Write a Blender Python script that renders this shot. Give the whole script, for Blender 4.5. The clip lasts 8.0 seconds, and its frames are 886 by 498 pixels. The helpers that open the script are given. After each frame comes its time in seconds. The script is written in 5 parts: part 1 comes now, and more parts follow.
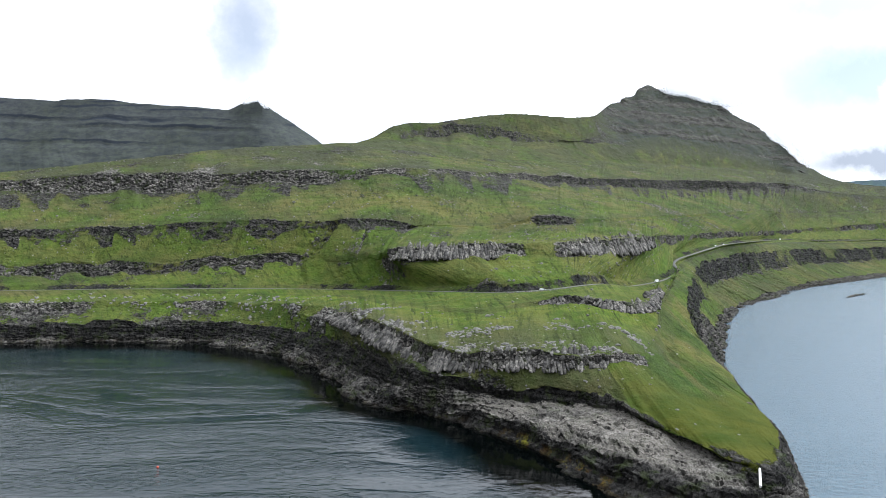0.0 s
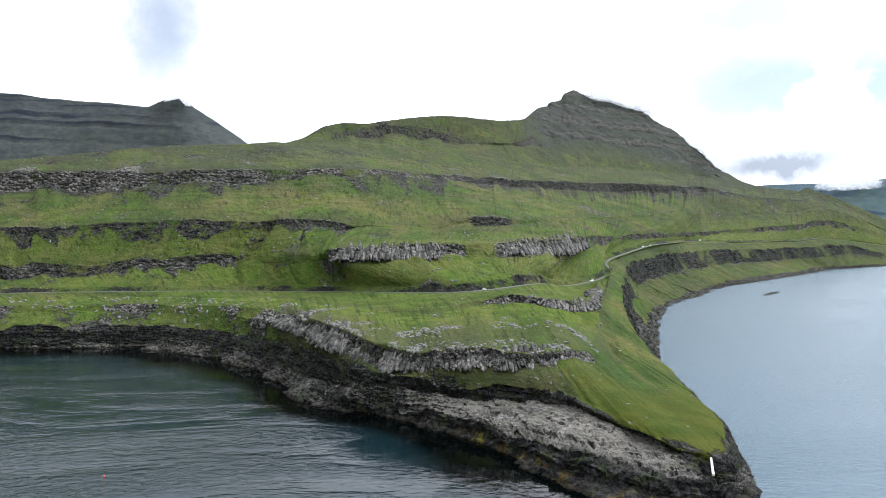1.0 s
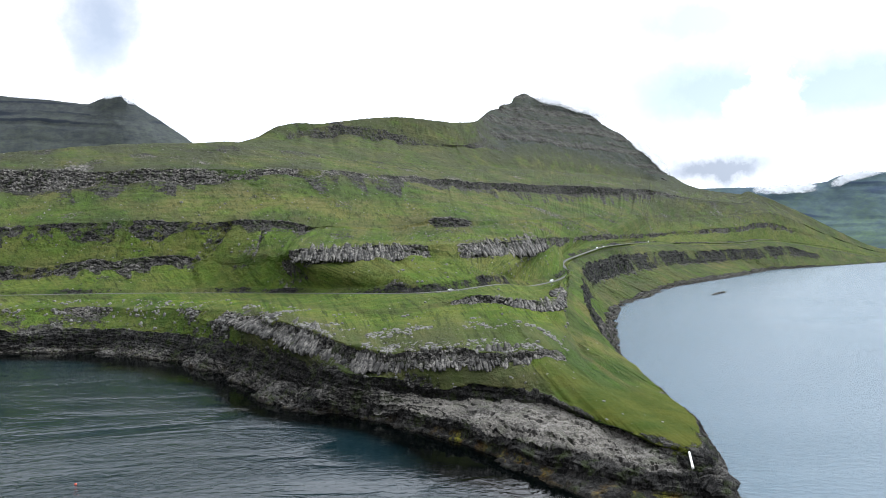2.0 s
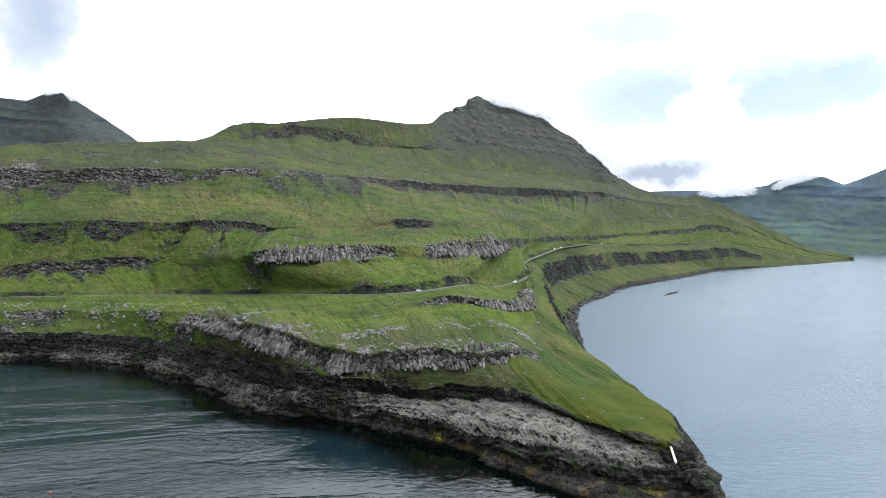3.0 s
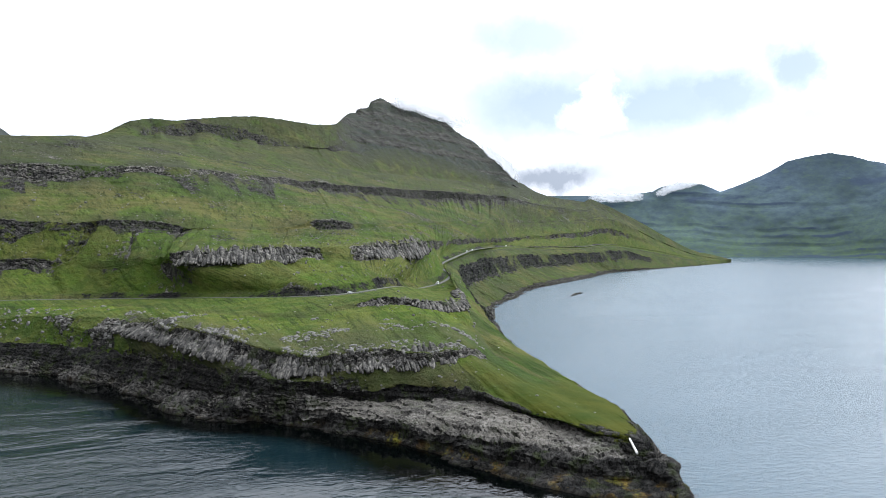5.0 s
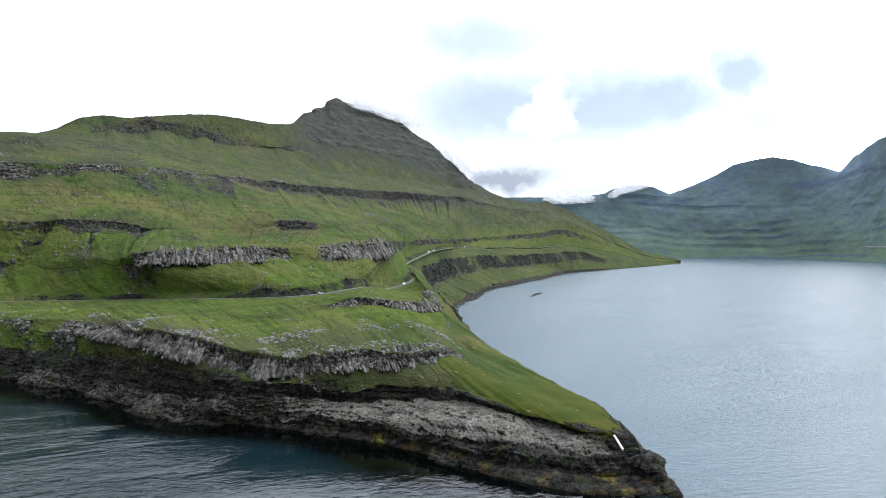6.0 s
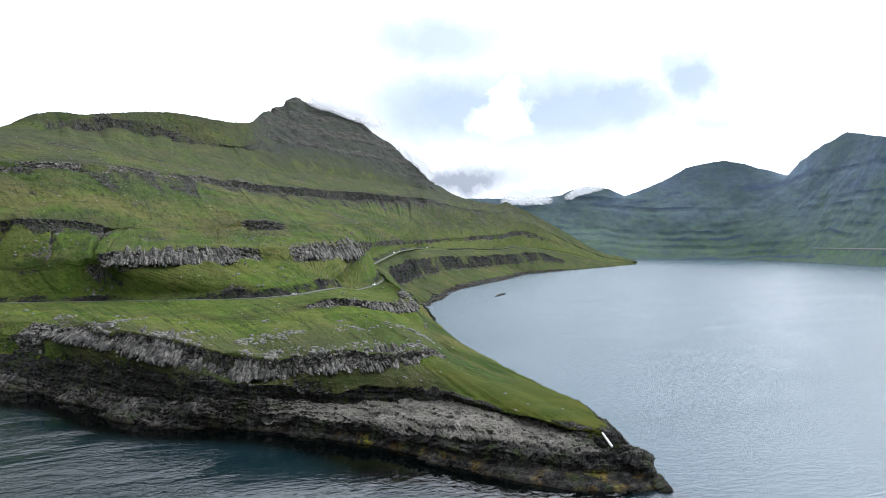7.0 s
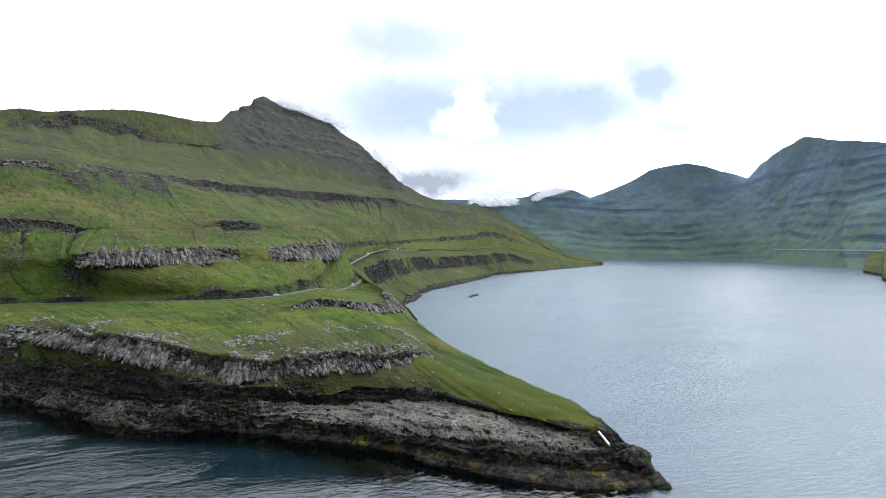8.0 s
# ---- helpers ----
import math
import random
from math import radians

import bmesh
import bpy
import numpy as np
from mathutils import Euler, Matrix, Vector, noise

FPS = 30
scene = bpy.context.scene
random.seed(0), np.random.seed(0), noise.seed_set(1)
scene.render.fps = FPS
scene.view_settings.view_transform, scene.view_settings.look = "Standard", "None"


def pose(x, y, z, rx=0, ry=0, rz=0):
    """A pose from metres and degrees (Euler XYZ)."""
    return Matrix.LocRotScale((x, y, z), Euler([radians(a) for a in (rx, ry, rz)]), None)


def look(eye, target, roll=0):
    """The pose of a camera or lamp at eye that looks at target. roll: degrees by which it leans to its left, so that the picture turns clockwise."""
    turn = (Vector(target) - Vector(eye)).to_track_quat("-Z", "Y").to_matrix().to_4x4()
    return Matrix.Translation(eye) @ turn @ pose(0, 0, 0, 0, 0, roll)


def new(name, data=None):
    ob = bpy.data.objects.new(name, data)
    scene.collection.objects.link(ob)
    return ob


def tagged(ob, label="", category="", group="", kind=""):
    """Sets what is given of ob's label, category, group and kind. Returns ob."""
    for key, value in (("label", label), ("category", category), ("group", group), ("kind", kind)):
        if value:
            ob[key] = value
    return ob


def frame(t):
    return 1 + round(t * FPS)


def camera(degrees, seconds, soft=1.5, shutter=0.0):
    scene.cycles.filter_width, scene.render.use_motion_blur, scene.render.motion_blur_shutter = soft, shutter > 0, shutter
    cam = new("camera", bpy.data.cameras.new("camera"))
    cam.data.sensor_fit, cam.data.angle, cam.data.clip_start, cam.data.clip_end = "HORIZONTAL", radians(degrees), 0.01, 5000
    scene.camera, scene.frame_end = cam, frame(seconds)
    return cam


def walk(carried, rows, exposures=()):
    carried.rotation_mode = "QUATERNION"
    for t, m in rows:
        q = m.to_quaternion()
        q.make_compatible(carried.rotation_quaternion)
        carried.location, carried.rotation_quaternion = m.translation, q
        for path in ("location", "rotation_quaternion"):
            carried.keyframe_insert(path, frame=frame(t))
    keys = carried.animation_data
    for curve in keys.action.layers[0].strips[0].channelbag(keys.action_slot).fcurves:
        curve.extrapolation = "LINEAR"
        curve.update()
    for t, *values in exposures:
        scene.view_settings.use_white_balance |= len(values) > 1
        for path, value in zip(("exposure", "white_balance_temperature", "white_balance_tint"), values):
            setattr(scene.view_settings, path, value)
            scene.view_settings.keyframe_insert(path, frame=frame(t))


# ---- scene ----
cam = camera(62.9, 8.0, soft=0.55)
# seconds, eye in metres, then yaw, pitch and lean in degrees
ROWS = [
    (0, 0.85, -1.84, 87.48, 3.754, -1.180, -0.196),
    (0.5, -5.15, -2.29, 87.06, 0.616, -1.126, -0.202),
    (1, -11.27, -2.47, 86.65, -2.068, -1.066, -0.198),
    (1.5, -17.51, -2.36, 86.27, -4.201, -1.001, -0.185),
    (3, -36.66, -0.52, 85.24, -10.117, -0.805, -0.108),
    (3.5, -43.11, 0.58, 84.94, -12.145, -0.744, -0.073),
    (4, -49.56, 1.91, 84.66, -14.279, -0.686, -0.035),
    (4.5, -55.98, 3.45, 84.40, -16.407, -0.632, 0.004),
    (6, -74.86, 9.25, 83.74, -22.153, -0.494, 0.126),
    (6.5, -80.95, 11.56, 83.57, -23.952, -0.453, 0.166),
    (7, -86.90, 14.02, 83.41, -25.580, -0.412, 0.204),
    (7.5, -92.68, 16.65, 83.28, -27.016, -0.371, 0.241),
    (8, -98.28, 19.42, 83.16, -28.318, -0.326, 0.276),
]
walk(cam, [(t, pose(x, y, z, 90 + pitch, -lean, yaw)) for t, x, y, z, yaw, pitch, lean in ROWS], exposures=[(0.0, 0.22), (3.0, 0.13), (6.0, -0.02), (8.0, -0.08)])

# ---- light ----
SUN_TURN, SUN_HEIGHT = radians(70), radians(44)  # clockwise from +y, above the horizon
world = bpy.data.worlds.new("world")
scene.world = world
world.use_nodes = True
wt = world.node_tree
wt.nodes.clear()


def wnode(kind, **sets):
    n = wt.nodes.new(kind)
    for k, v in sets.items():
        n.inputs[k].default_value = v
    return n


sky = wt.nodes.new("ShaderNodeTexSky")
sky.sky_type, sky.sun_disc = "NISHITA", False
sky.sun_elevation, sky.sun_rotation = SUN_HEIGHT, SUN_TURN
sky_bg = wnode("ShaderNodeBackground", Strength=0.13)
veil = wt.nodes.new("ShaderNodeMix")  # thin high cloud in front of the blue
veil.data_type = "RGBA"
veil.inputs["Factor"].default_value = 0.16
veil.inputs[7].default_value = (5.2, 5.5, 7.0, 1)
wt.links.new(sky.outputs[0], veil.inputs[6])
wt.links.new(veil.outputs[2], sky_bg.inputs[0])
coords = wt.nodes.new("ShaderNodeTexCoord")
# cloud deck: the direction is laid onto a flat layer overhead
split = wt.nodes.new("ShaderNodeSeparateXYZ")
wt.links.new(coords.outputs["Generated"], split.inputs[0])


def wmath(op, a, b=None, c=None, clamp=False):
    n = wt.nodes.new("ShaderNodeMath")
    n.operation, n.use_clamp = op, clamp
    for i, v in enumerate((a, b, c)):
        if v is None:
            continue
        if isinstance(v, (int, float)):
            n.inputs[i].default_value = v
        else:
            wt.links.new(v, n.inputs[i])
    return n.outputs[0]


up = wmath("ADD", wmath("MAXIMUM", split.outputs["Z"], 0.0), 0.12)
deck = wt.nodes.new("ShaderNodeCombineXYZ")
wt.links.new(wmath("DIVIDE", split.outputs["X"], up), deck.inputs[0])
wt.links.new(wmath("DIVIDE", split.outputs["Y"], up), deck.inputs[1])


def wnoise(scale, detail, rough, dim_w=0.0):
    n = wt.nodes.new("ShaderNodeTexNoise")
    n.noise_dimensions = "4D"
    n.inputs["W"].default_value = dim_w
    n.inputs["Scale"].default_value, n.inputs["Detail"].default_value, n.inputs["Roughness"].default_value = scale, detail, rough
    wt.links.new(deck.outputs[0], n.inputs["Vector"])
    return n.outputs[0]


# blue openings and grey cloud bellies: bearing, height, half width, half height in degrees, depth
OPENINGS = [(27.0, 10.4, 7.5, 2.6, 0.8), (35.0, 10.3, 8.5, 3.2, 0.95), (39.8, 10.7, 4.4, 2.0, 1.0), (44.9, 12.3, 2.6, 2.1, 1.0), (25.4, 15.4, 5.0, 2.0, 0.5),
            (46.0, 9.0, 2.8, 0.9, 0.75), (-18.4, 15.0, 2.3, 2.8, 0.42), (31.5, 8.7, 3.0, 1.0, 0.7), (31.0, 11.0, 9.0, 2.4, 0.66), (33.5, 6.2, 5.0, 1.0, 0.3), (58.0, 9.0, 3.0, 1.2, 0.4)]
BELLIES = [(26.8, 5.1, 6.0, 1.5, 0.95), (32.5, 4.0, 6.0, 1.1, 0.65), (39.4, 9.9, 2.6, 0.8, 0.55), (44.9, 12.0, 1.3, 1.0, 0.55), (36.0, 9.2, 2.2, 0.7, 0.4), (23.0, 6.2, 3.0, 0.8, 0.35)]
PUFFS = [(30.9, 10.6, 1.6, 1.7, 1.0), (29.6, 9.6, 1.9, 0.9, 0.9)]


def warped(scale, detail, rough, reach, vector):
    """The direction pushed about by noise."""
    noise = wt.nodes.new("ShaderNodeTexNoise")
    noise.inputs["Scale"].default_value, noise.inputs["Detail"].default_value, noise.inputs["Roughness"].default_value = scale, detail, rough
    wt.links.new(coords.outputs["Generated"], noise.inputs["Vector"])
    middle = wt.nodes.new("ShaderNodeVectorMath")
    middle.operation = "SUBTRACT"
    middle.inputs[1].default_value = (0.5, 0.5, 0.5)
    wt.links.new(noise.outputs["Color"], middle.inputs[0])
    push = wt.nodes.new("ShaderNodeVectorMath")
    push.operation = "MULTIPLY_ADD"
    push.inputs[1].default_value = reach
    wt.links.new(middle.outputs[0], push.inputs[0])
    wt.links.new(vector, push.inputs[2])
    return push.outputs[0]


bent = warped(22.0, 7.0, 0.62, (0.075, 0.075, 0.05), warped(6.0, 3.0, 0.5, (0.10, 0.10, 0.03), coords.outputs["Generated"]))


def wdot(vector, way):
    n = wt.nodes.new("ShaderNodeVectorMath")
    n.operation = "DOT_PRODUCT"
    n.inputs[1].default_value = way
    wt.links.new(vector, n.inputs[0])
    return n.outputs["Value"]


def spots(rows, gain):
    """Soft, ragged patches round directions."""
    out = None
    for bearing, rise, wide, tall, deep in rows:
        b, e = radians(bearing), radians(rise)
        side = wmath("DIVIDE", wdot(bent, (math.cos(b), -math.sin(b), 0)), radians(wide))
        high = wmath("DIVIDE", wmath("SUBTRACT", wdot(bent, (0, 0, 1)), math.sin(e)), radians(tall))
        far = wmath("SQRT", wmath("ADD", wmath("MULTIPLY", side, side), wmath("MULTIPLY", high, high)))
        front = wmath("GREATER_THAN", wdot(bent, (math.sin(b), math.cos(b), 0)), 0.0)
        near = wmath("MULTIPLY", wmath("MULTIPLY", wmath("SUBTRACT", 1.35, far), gain, clamp=True), front)
        spot = wmath("MULTIPLY", near, deep)
        out = spot if out is None else wmath("MAXIMUM", out, spot)
    return out


thin = wnoise(0.55, 5, 0.55, 2.0)
opening = wmath("SUBTRACT", spots(OPENINGS, 1.0), spots(PUFFS, 1.6), clamp=True)
clear = wmath("MULTIPLY", wmath("POWER", opening, 0.35), 0.98)  # thin cloud round the openings
cloud_mix = wmath("SUBTRACT", 1.0, clear, clamp=True)
shade = wt.nodes.new("ShaderNodeValToRGB")
shade.color_ramp.elements[0].position, shade.color_ramp.elements[0].color = 0.30, (0.87, 0.95, 1.08, 1)
shade.color_ramp.elements[1].position, shade.color_ramp.elements[1].color = 0.62, (0.95, 0.99, 1.08, 1)
wt.links.new(thin, shade.inputs[0])
belly = wt.nodes.new("ShaderNodeMix")
belly.data_type = "RGBA"
wt.links.new(wmath("MULTIPLY", spots(BELLIES, 0.9), 1.0, clamp=True), belly.inputs["Factor"])
wt.links.new(shade.outputs[0], belly.inputs[6])
belly.inputs[7].default_value = (0.24, 0.28, 0.35, 1)
# an overcast sky is brightest round the hidden sun and duller away from it
toward = wt.nodes.new("ShaderNodeVectorMath")
toward.operation = "DOT_PRODUCT"
wt.links.new(coords.outputs["Generated"], toward.inputs[0])
toward.inputs[1].default_value = (math.sin(SUN_TURN) * math.cos(SUN_HEIGHT), math.cos(SUN_TURN) * math.cos(SUN_HEIGHT), math.sin(SUN_HEIGHT))
lobe = wmath("POWER", wmath("MAXIMUM", toward.outputs["Value"], 0.0), 4.0)
glow = wmath("ADD", wmath("MULTIPLY_ADD", toward.outputs["Value"], 0.85, 1.04), wmath("MULTIPLY", lobe, 2.7))
cloud_bg = wnode("ShaderNodeBackground", Strength=1.0)
wt.links.new(wmath("MAXIMUM", glow, 0.5), cloud_bg.inputs["Strength"])
wt.links.new(belly.outputs[2], cloud_bg.inputs[0])
mix = wt.nodes.new("ShaderNodeMixShader")
wt.links.new(cloud_mix, mix.inputs[0])
wt.links.new(sky_bg.outputs[0], mix.inputs[1])
wt.links.new(cloud_bg.outputs[0], mix.inputs[2])
wout = wt.nodes.new("ShaderNodeOutputWorld")
wt.links.new(mix.outputs[0], wout.inputs[0])

sun_data = bpy.data.lights.new("sun", "SUN")
sun_data.energy, sun_data.angle, sun_data.color = 1.45, radians(10), (1.0, 0.98, 0.955)
sun = new("sun", sun_data)
sun_way = Vector((math.sin(SUN_TURN) * math.cos(SUN_HEIGHT), math.cos(SUN_TURN) * math.cos(SUN_HEIGHT), math.sin(SUN_HEIGHT)))
sun.matrix_world = look(sun_way * 500, (0, 0, 0))


# ---- materials ----
class Nodes:
    """A small builder for node materials."""

    def __init__(self, name):
        self.mat = bpy.data.materials.new(name)
        self.mat.use_nodes = True
        self.nt = self.mat.node_tree
        self.bsdf = self.nt.nodes["Principled BSDF"]
        geometry = self.nt.nodes.new("ShaderNodeNewGeometry")
        self.place, self.facing = geometry.outputs["Position"], geometry.outputs["Normal"]

    def put(self, target, v):
        if isinstance(v, bpy.types.NodeSocket):
            self.nt.links.new(v, target)
        elif v is not None:
            target.default_value = v

    def math(self, op, a, b=None, c=None, clamp=False):
        n = self.nt.nodes.new("ShaderNodeMath")
        n.operation, n.use_clamp = op, clamp
        for i, v in enumerate((a, b, c)):
            self.put(n.inputs[i], v)
        return n.outputs[0]

    def scaled(self, factors, vector=None):
        n = self.nt.nodes.new("ShaderNodeVectorMath")
        n.operation = "MULTIPLY"
        self.put(n.inputs[0], vector or self.place)
        n.inputs[1].default_value = factors
        return n.outputs[0]

    def noise(self, metres, detail=4, rough=0.55, vector=None, distort=0.0):
        n = self.nt.nodes.new("ShaderNodeTexNoise")
        self.put(n.inputs["Vector"], vector or self.place)
        for k, v in (("Scale", 1 / metres), ("Detail", detail), ("Roughness", rough), ("Distortion", distort)):
            n.inputs[k].default_value = v
        return n.outputs[0]

    def noise_color(self, metres, detail):
        n = self.nt.nodes.new("ShaderNodeTexNoise")
        self.put(n.inputs["Vector"], self.place)
        n.inputs["Scale"].default_value, n.inputs["Detail"].default_value = 1 / metres, detail
        return n.outputs["Color"]

    def cells(self, metres, vector=None, feature="F1", out="Distance"):
        n = self.nt.nodes.new("ShaderNodeTexVoronoi")
        n.feature = feature
        self.put(n.inputs["Vector"], vector or self.place)
        n.inputs["Scale"].default_value = 1 / metres
        return n.outputs[out]

    def ramp(self, v, *stops):
        n = self.nt.nodes.new("ShaderNodeValToRGB")
        e = n.color_ramp.elements
        while len(e) < len(stops):
            e.new(0.5)
        for el, (p, c) in zip(e, stops):
            el.position, el.color = p, (*c, 1) if isinstance(c, tuple) else (c, c, c, 1)
        self.put(n.inputs[0], v)
        return n.outputs[0]

    def mix(self, f, a, b, mode="MIX"):
        n = self.nt.nodes.new("ShaderNodeMix")
        n.data_type, n.blend_type = "RGBA", mode
        for s, v in zip((n.inputs["Factor"], n.inputs[6], n.inputs[7]), (f, a, b)):
            self.put(s, (*v, 1) if isinstance(v, tuple) and len(v) == 3 else v)
        return n.outputs[2]

    def attr(self, name):
        n = self.nt.nodes.new("ShaderNodeAttribute")
        n.attribute_name = name
        return n.outputs["Fac"]

    def bump(self, height, strength, metres, before=None):
        n = self.nt.nodes.new("ShaderNodeBump")
        n.inputs["Strength"].default_value, n.inputs["Distance"].default_value = strength, metres
        self.put(n.inputs["Height"], height)
        if before is not None:
            self.put(n.inputs["Normal"], before)
        return n.outputs[0]

    def done(self, color=None, rough=None, normal=None, **more):
        for k, v in (("Base Color", color), ("Roughness", rough), ("Normal", normal), *more.items()):
            if isinstance(v, tuple) and len(v) == 3:
                v = (*v, 1)
            self.put(self.bsdf.inputs[k], v)
        return self.mat


def height_of(n):
    s = n.nt.nodes.new("ShaderNodeSeparateXYZ")
    n.put(s.inputs[0], n.place)
    return s.outputs["Z"]


def rock_color(n, pale_share, bedded):
    """Basalt: dark jointed faces, grey weathered slabs, ledges paled by lichen and painted sky light, wet dark foot
    with ochre weed near the sea.
    """
    tall = n.scaled((1, 1, 0.4))
    wild = n.nt.nodes.new("ShaderNodeVectorMath")
    wild.operation = "MULTIPLY_ADD"
    n.put(wild.inputs[0], n.noise_color(3.0, 3))
    wild.inputs[1].default_value = (2.2, 2.2, 1.4)
    n.put(wild.inputs[2], tall)
    base = n.ramp(n.noise(5.0, 8, 0.7, tall), (0.38, (0.010, 0.0102, 0.0106)), (0.52, (0.022, 0.0218, 0.0212)), (0.66, (0.075, 0.073, 0.068)))
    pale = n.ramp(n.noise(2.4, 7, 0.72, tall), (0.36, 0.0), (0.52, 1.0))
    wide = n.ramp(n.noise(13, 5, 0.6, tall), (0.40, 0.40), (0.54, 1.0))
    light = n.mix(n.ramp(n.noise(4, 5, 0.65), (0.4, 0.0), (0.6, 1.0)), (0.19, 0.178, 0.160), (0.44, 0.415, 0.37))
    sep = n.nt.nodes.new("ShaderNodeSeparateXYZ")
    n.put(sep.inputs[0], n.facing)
    flat_top = n.ramp(n.math("ADD", sep.outputs["Z"], n.math("MULTIPLY_ADD", n.noise(2.0, 5, 0.7), 0.6, -0.3)), (0.12, 0.30), (0.62, 1.0))  # lichen on the ledges, with light from above put into the colour
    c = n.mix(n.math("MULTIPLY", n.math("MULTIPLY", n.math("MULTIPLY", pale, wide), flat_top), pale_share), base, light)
    # level slabs, split by long joints that follow the run of the beds
    turned = n.nt.nodes.new("ShaderNodeVectorRotate")
    turned.rotation_type = "Z_AXIS"
    turned.inputs["Angle"].default_value = radians(52)
    n.put(turned.inputs["Vector"], wild.outputs[0])
    slab_way = n.scaled((0.42, 1.25, 2.2), turned.outputs[0])
    slab = n.mix(n.noise(1.6, 6, 0.7, slab_way), (0.105, 0.098, 0.086), (0.370, 0.345, 0.300))
    # Slabs pale only where level; shade on steep faces is put into the colour.
    on_slab = n.math("MULTIPLY", n.attr("slab"), n.ramp(n.math("ADD", sep.outputs["Z"], n.math("MULTIPLY_ADD", n.noise(5.0, 6, 0.7, slab_way), 1.0, -0.5)), (0.42, 0.0), (0.66, 1.0)))
    c = n.mix(on_slab, c, slab)
    joints = n.ramp(n.cells(2.6, slab_way, "DISTANCE_TO_EDGE"), (0.0, 0.10), (0.13, 1.0))
    c = n.mix(n.math("MULTIPLY", n.attr("slab"), n.ramp(n.noise(11, 4, 0.6), (0.40, 0.2), (0.56, 0.95))), c, joints, "MULTIPLY")
    cracks = n.ramp(n.cells(3.4, wild.outputs[0], "DISTANCE_TO_EDGE"), (0.0, 0.08), (0.09, 1.0))
    c = n.mix(n.math("MULTIPLY_ADD", n.attr("slab"), -0.5, 0.65), c, cracks, "MULTIPLY")
    strata = n.ramp(n.noise(2.6, 6, 0.65, n.scaled((0.10, 0.10, 1.3))), (0.40, 0.40), (0.56, 1.15))
    c = n.mix(bedded, c, strata, "MULTIPLY")
    moss = n.ramp(n.noise(8, 6, 0.7), (0.53, 0.0), (0.60, 1.0))
    c = n.mix(n.math("MULTIPLY", moss, n.math("MULTIPLY_ADD", n.attr("slab"), -0.5, 0.6)), c, (0.036, 0.050, 0.016))
    z = height_of(n)
    low = n.math("SUBTRACT", 1.0, n.math("DIVIDE", n.math("SUBTRACT", z, 1.4), 2.6), clamp=True)
    weed = n.ramp(n.noise(9.0, 6, 0.68), (0.51, 0.0), (0.60, 0.8))
    weed_col = n.mix(n.ramp(n.noise(5.0, 4), (0.45, 0.0), (0.6, 1.0)), (0.150, 0.085, 0.022), (0.27, 0.20, 0.045))
    weed_col = n.mix(n.ramp(n.noise(14.0, 3), (0.56, 0.0), (0.62, 1.0)), weed_col, (0.30, 0.29, 0.035))
    weed_col = n.mix(n.ramp(n.noise(1.5, 5, 0.7), (0.40, 0.75), (0.55, 0.0)), weed_col, (0.035, 0.026, 0.012))
    c = n.mix(n.math("MULTIPLY", n.math("MULTIPLY", low, weed), n.attr("weed")), c, weed_col)
    wet = n.math("SUBTRACT", 1.0, n.math("DIVIDE", z, 1.1), clamp=True)
    return n.mix(n.math("MULTIPLY", wet, 0.85), c, (0.010, 0.009, 0.007))


def slope_way(n, lean, along, down):
    """Coordinates that run along the slope and down its fall line."""
    v = n.nt.nodes.new("ShaderNodeCombineXYZ")
    run, climb = n.attr("run"), n.attr("climb")
    n.put(v.inputs[0], n.math("MULTIPLY", n.math("MULTIPLY_ADD", climb, lean, run), along))
    n.put(v.inputs[1], n.math("MULTIPLY", climb, down))
    return v.outputs[0]


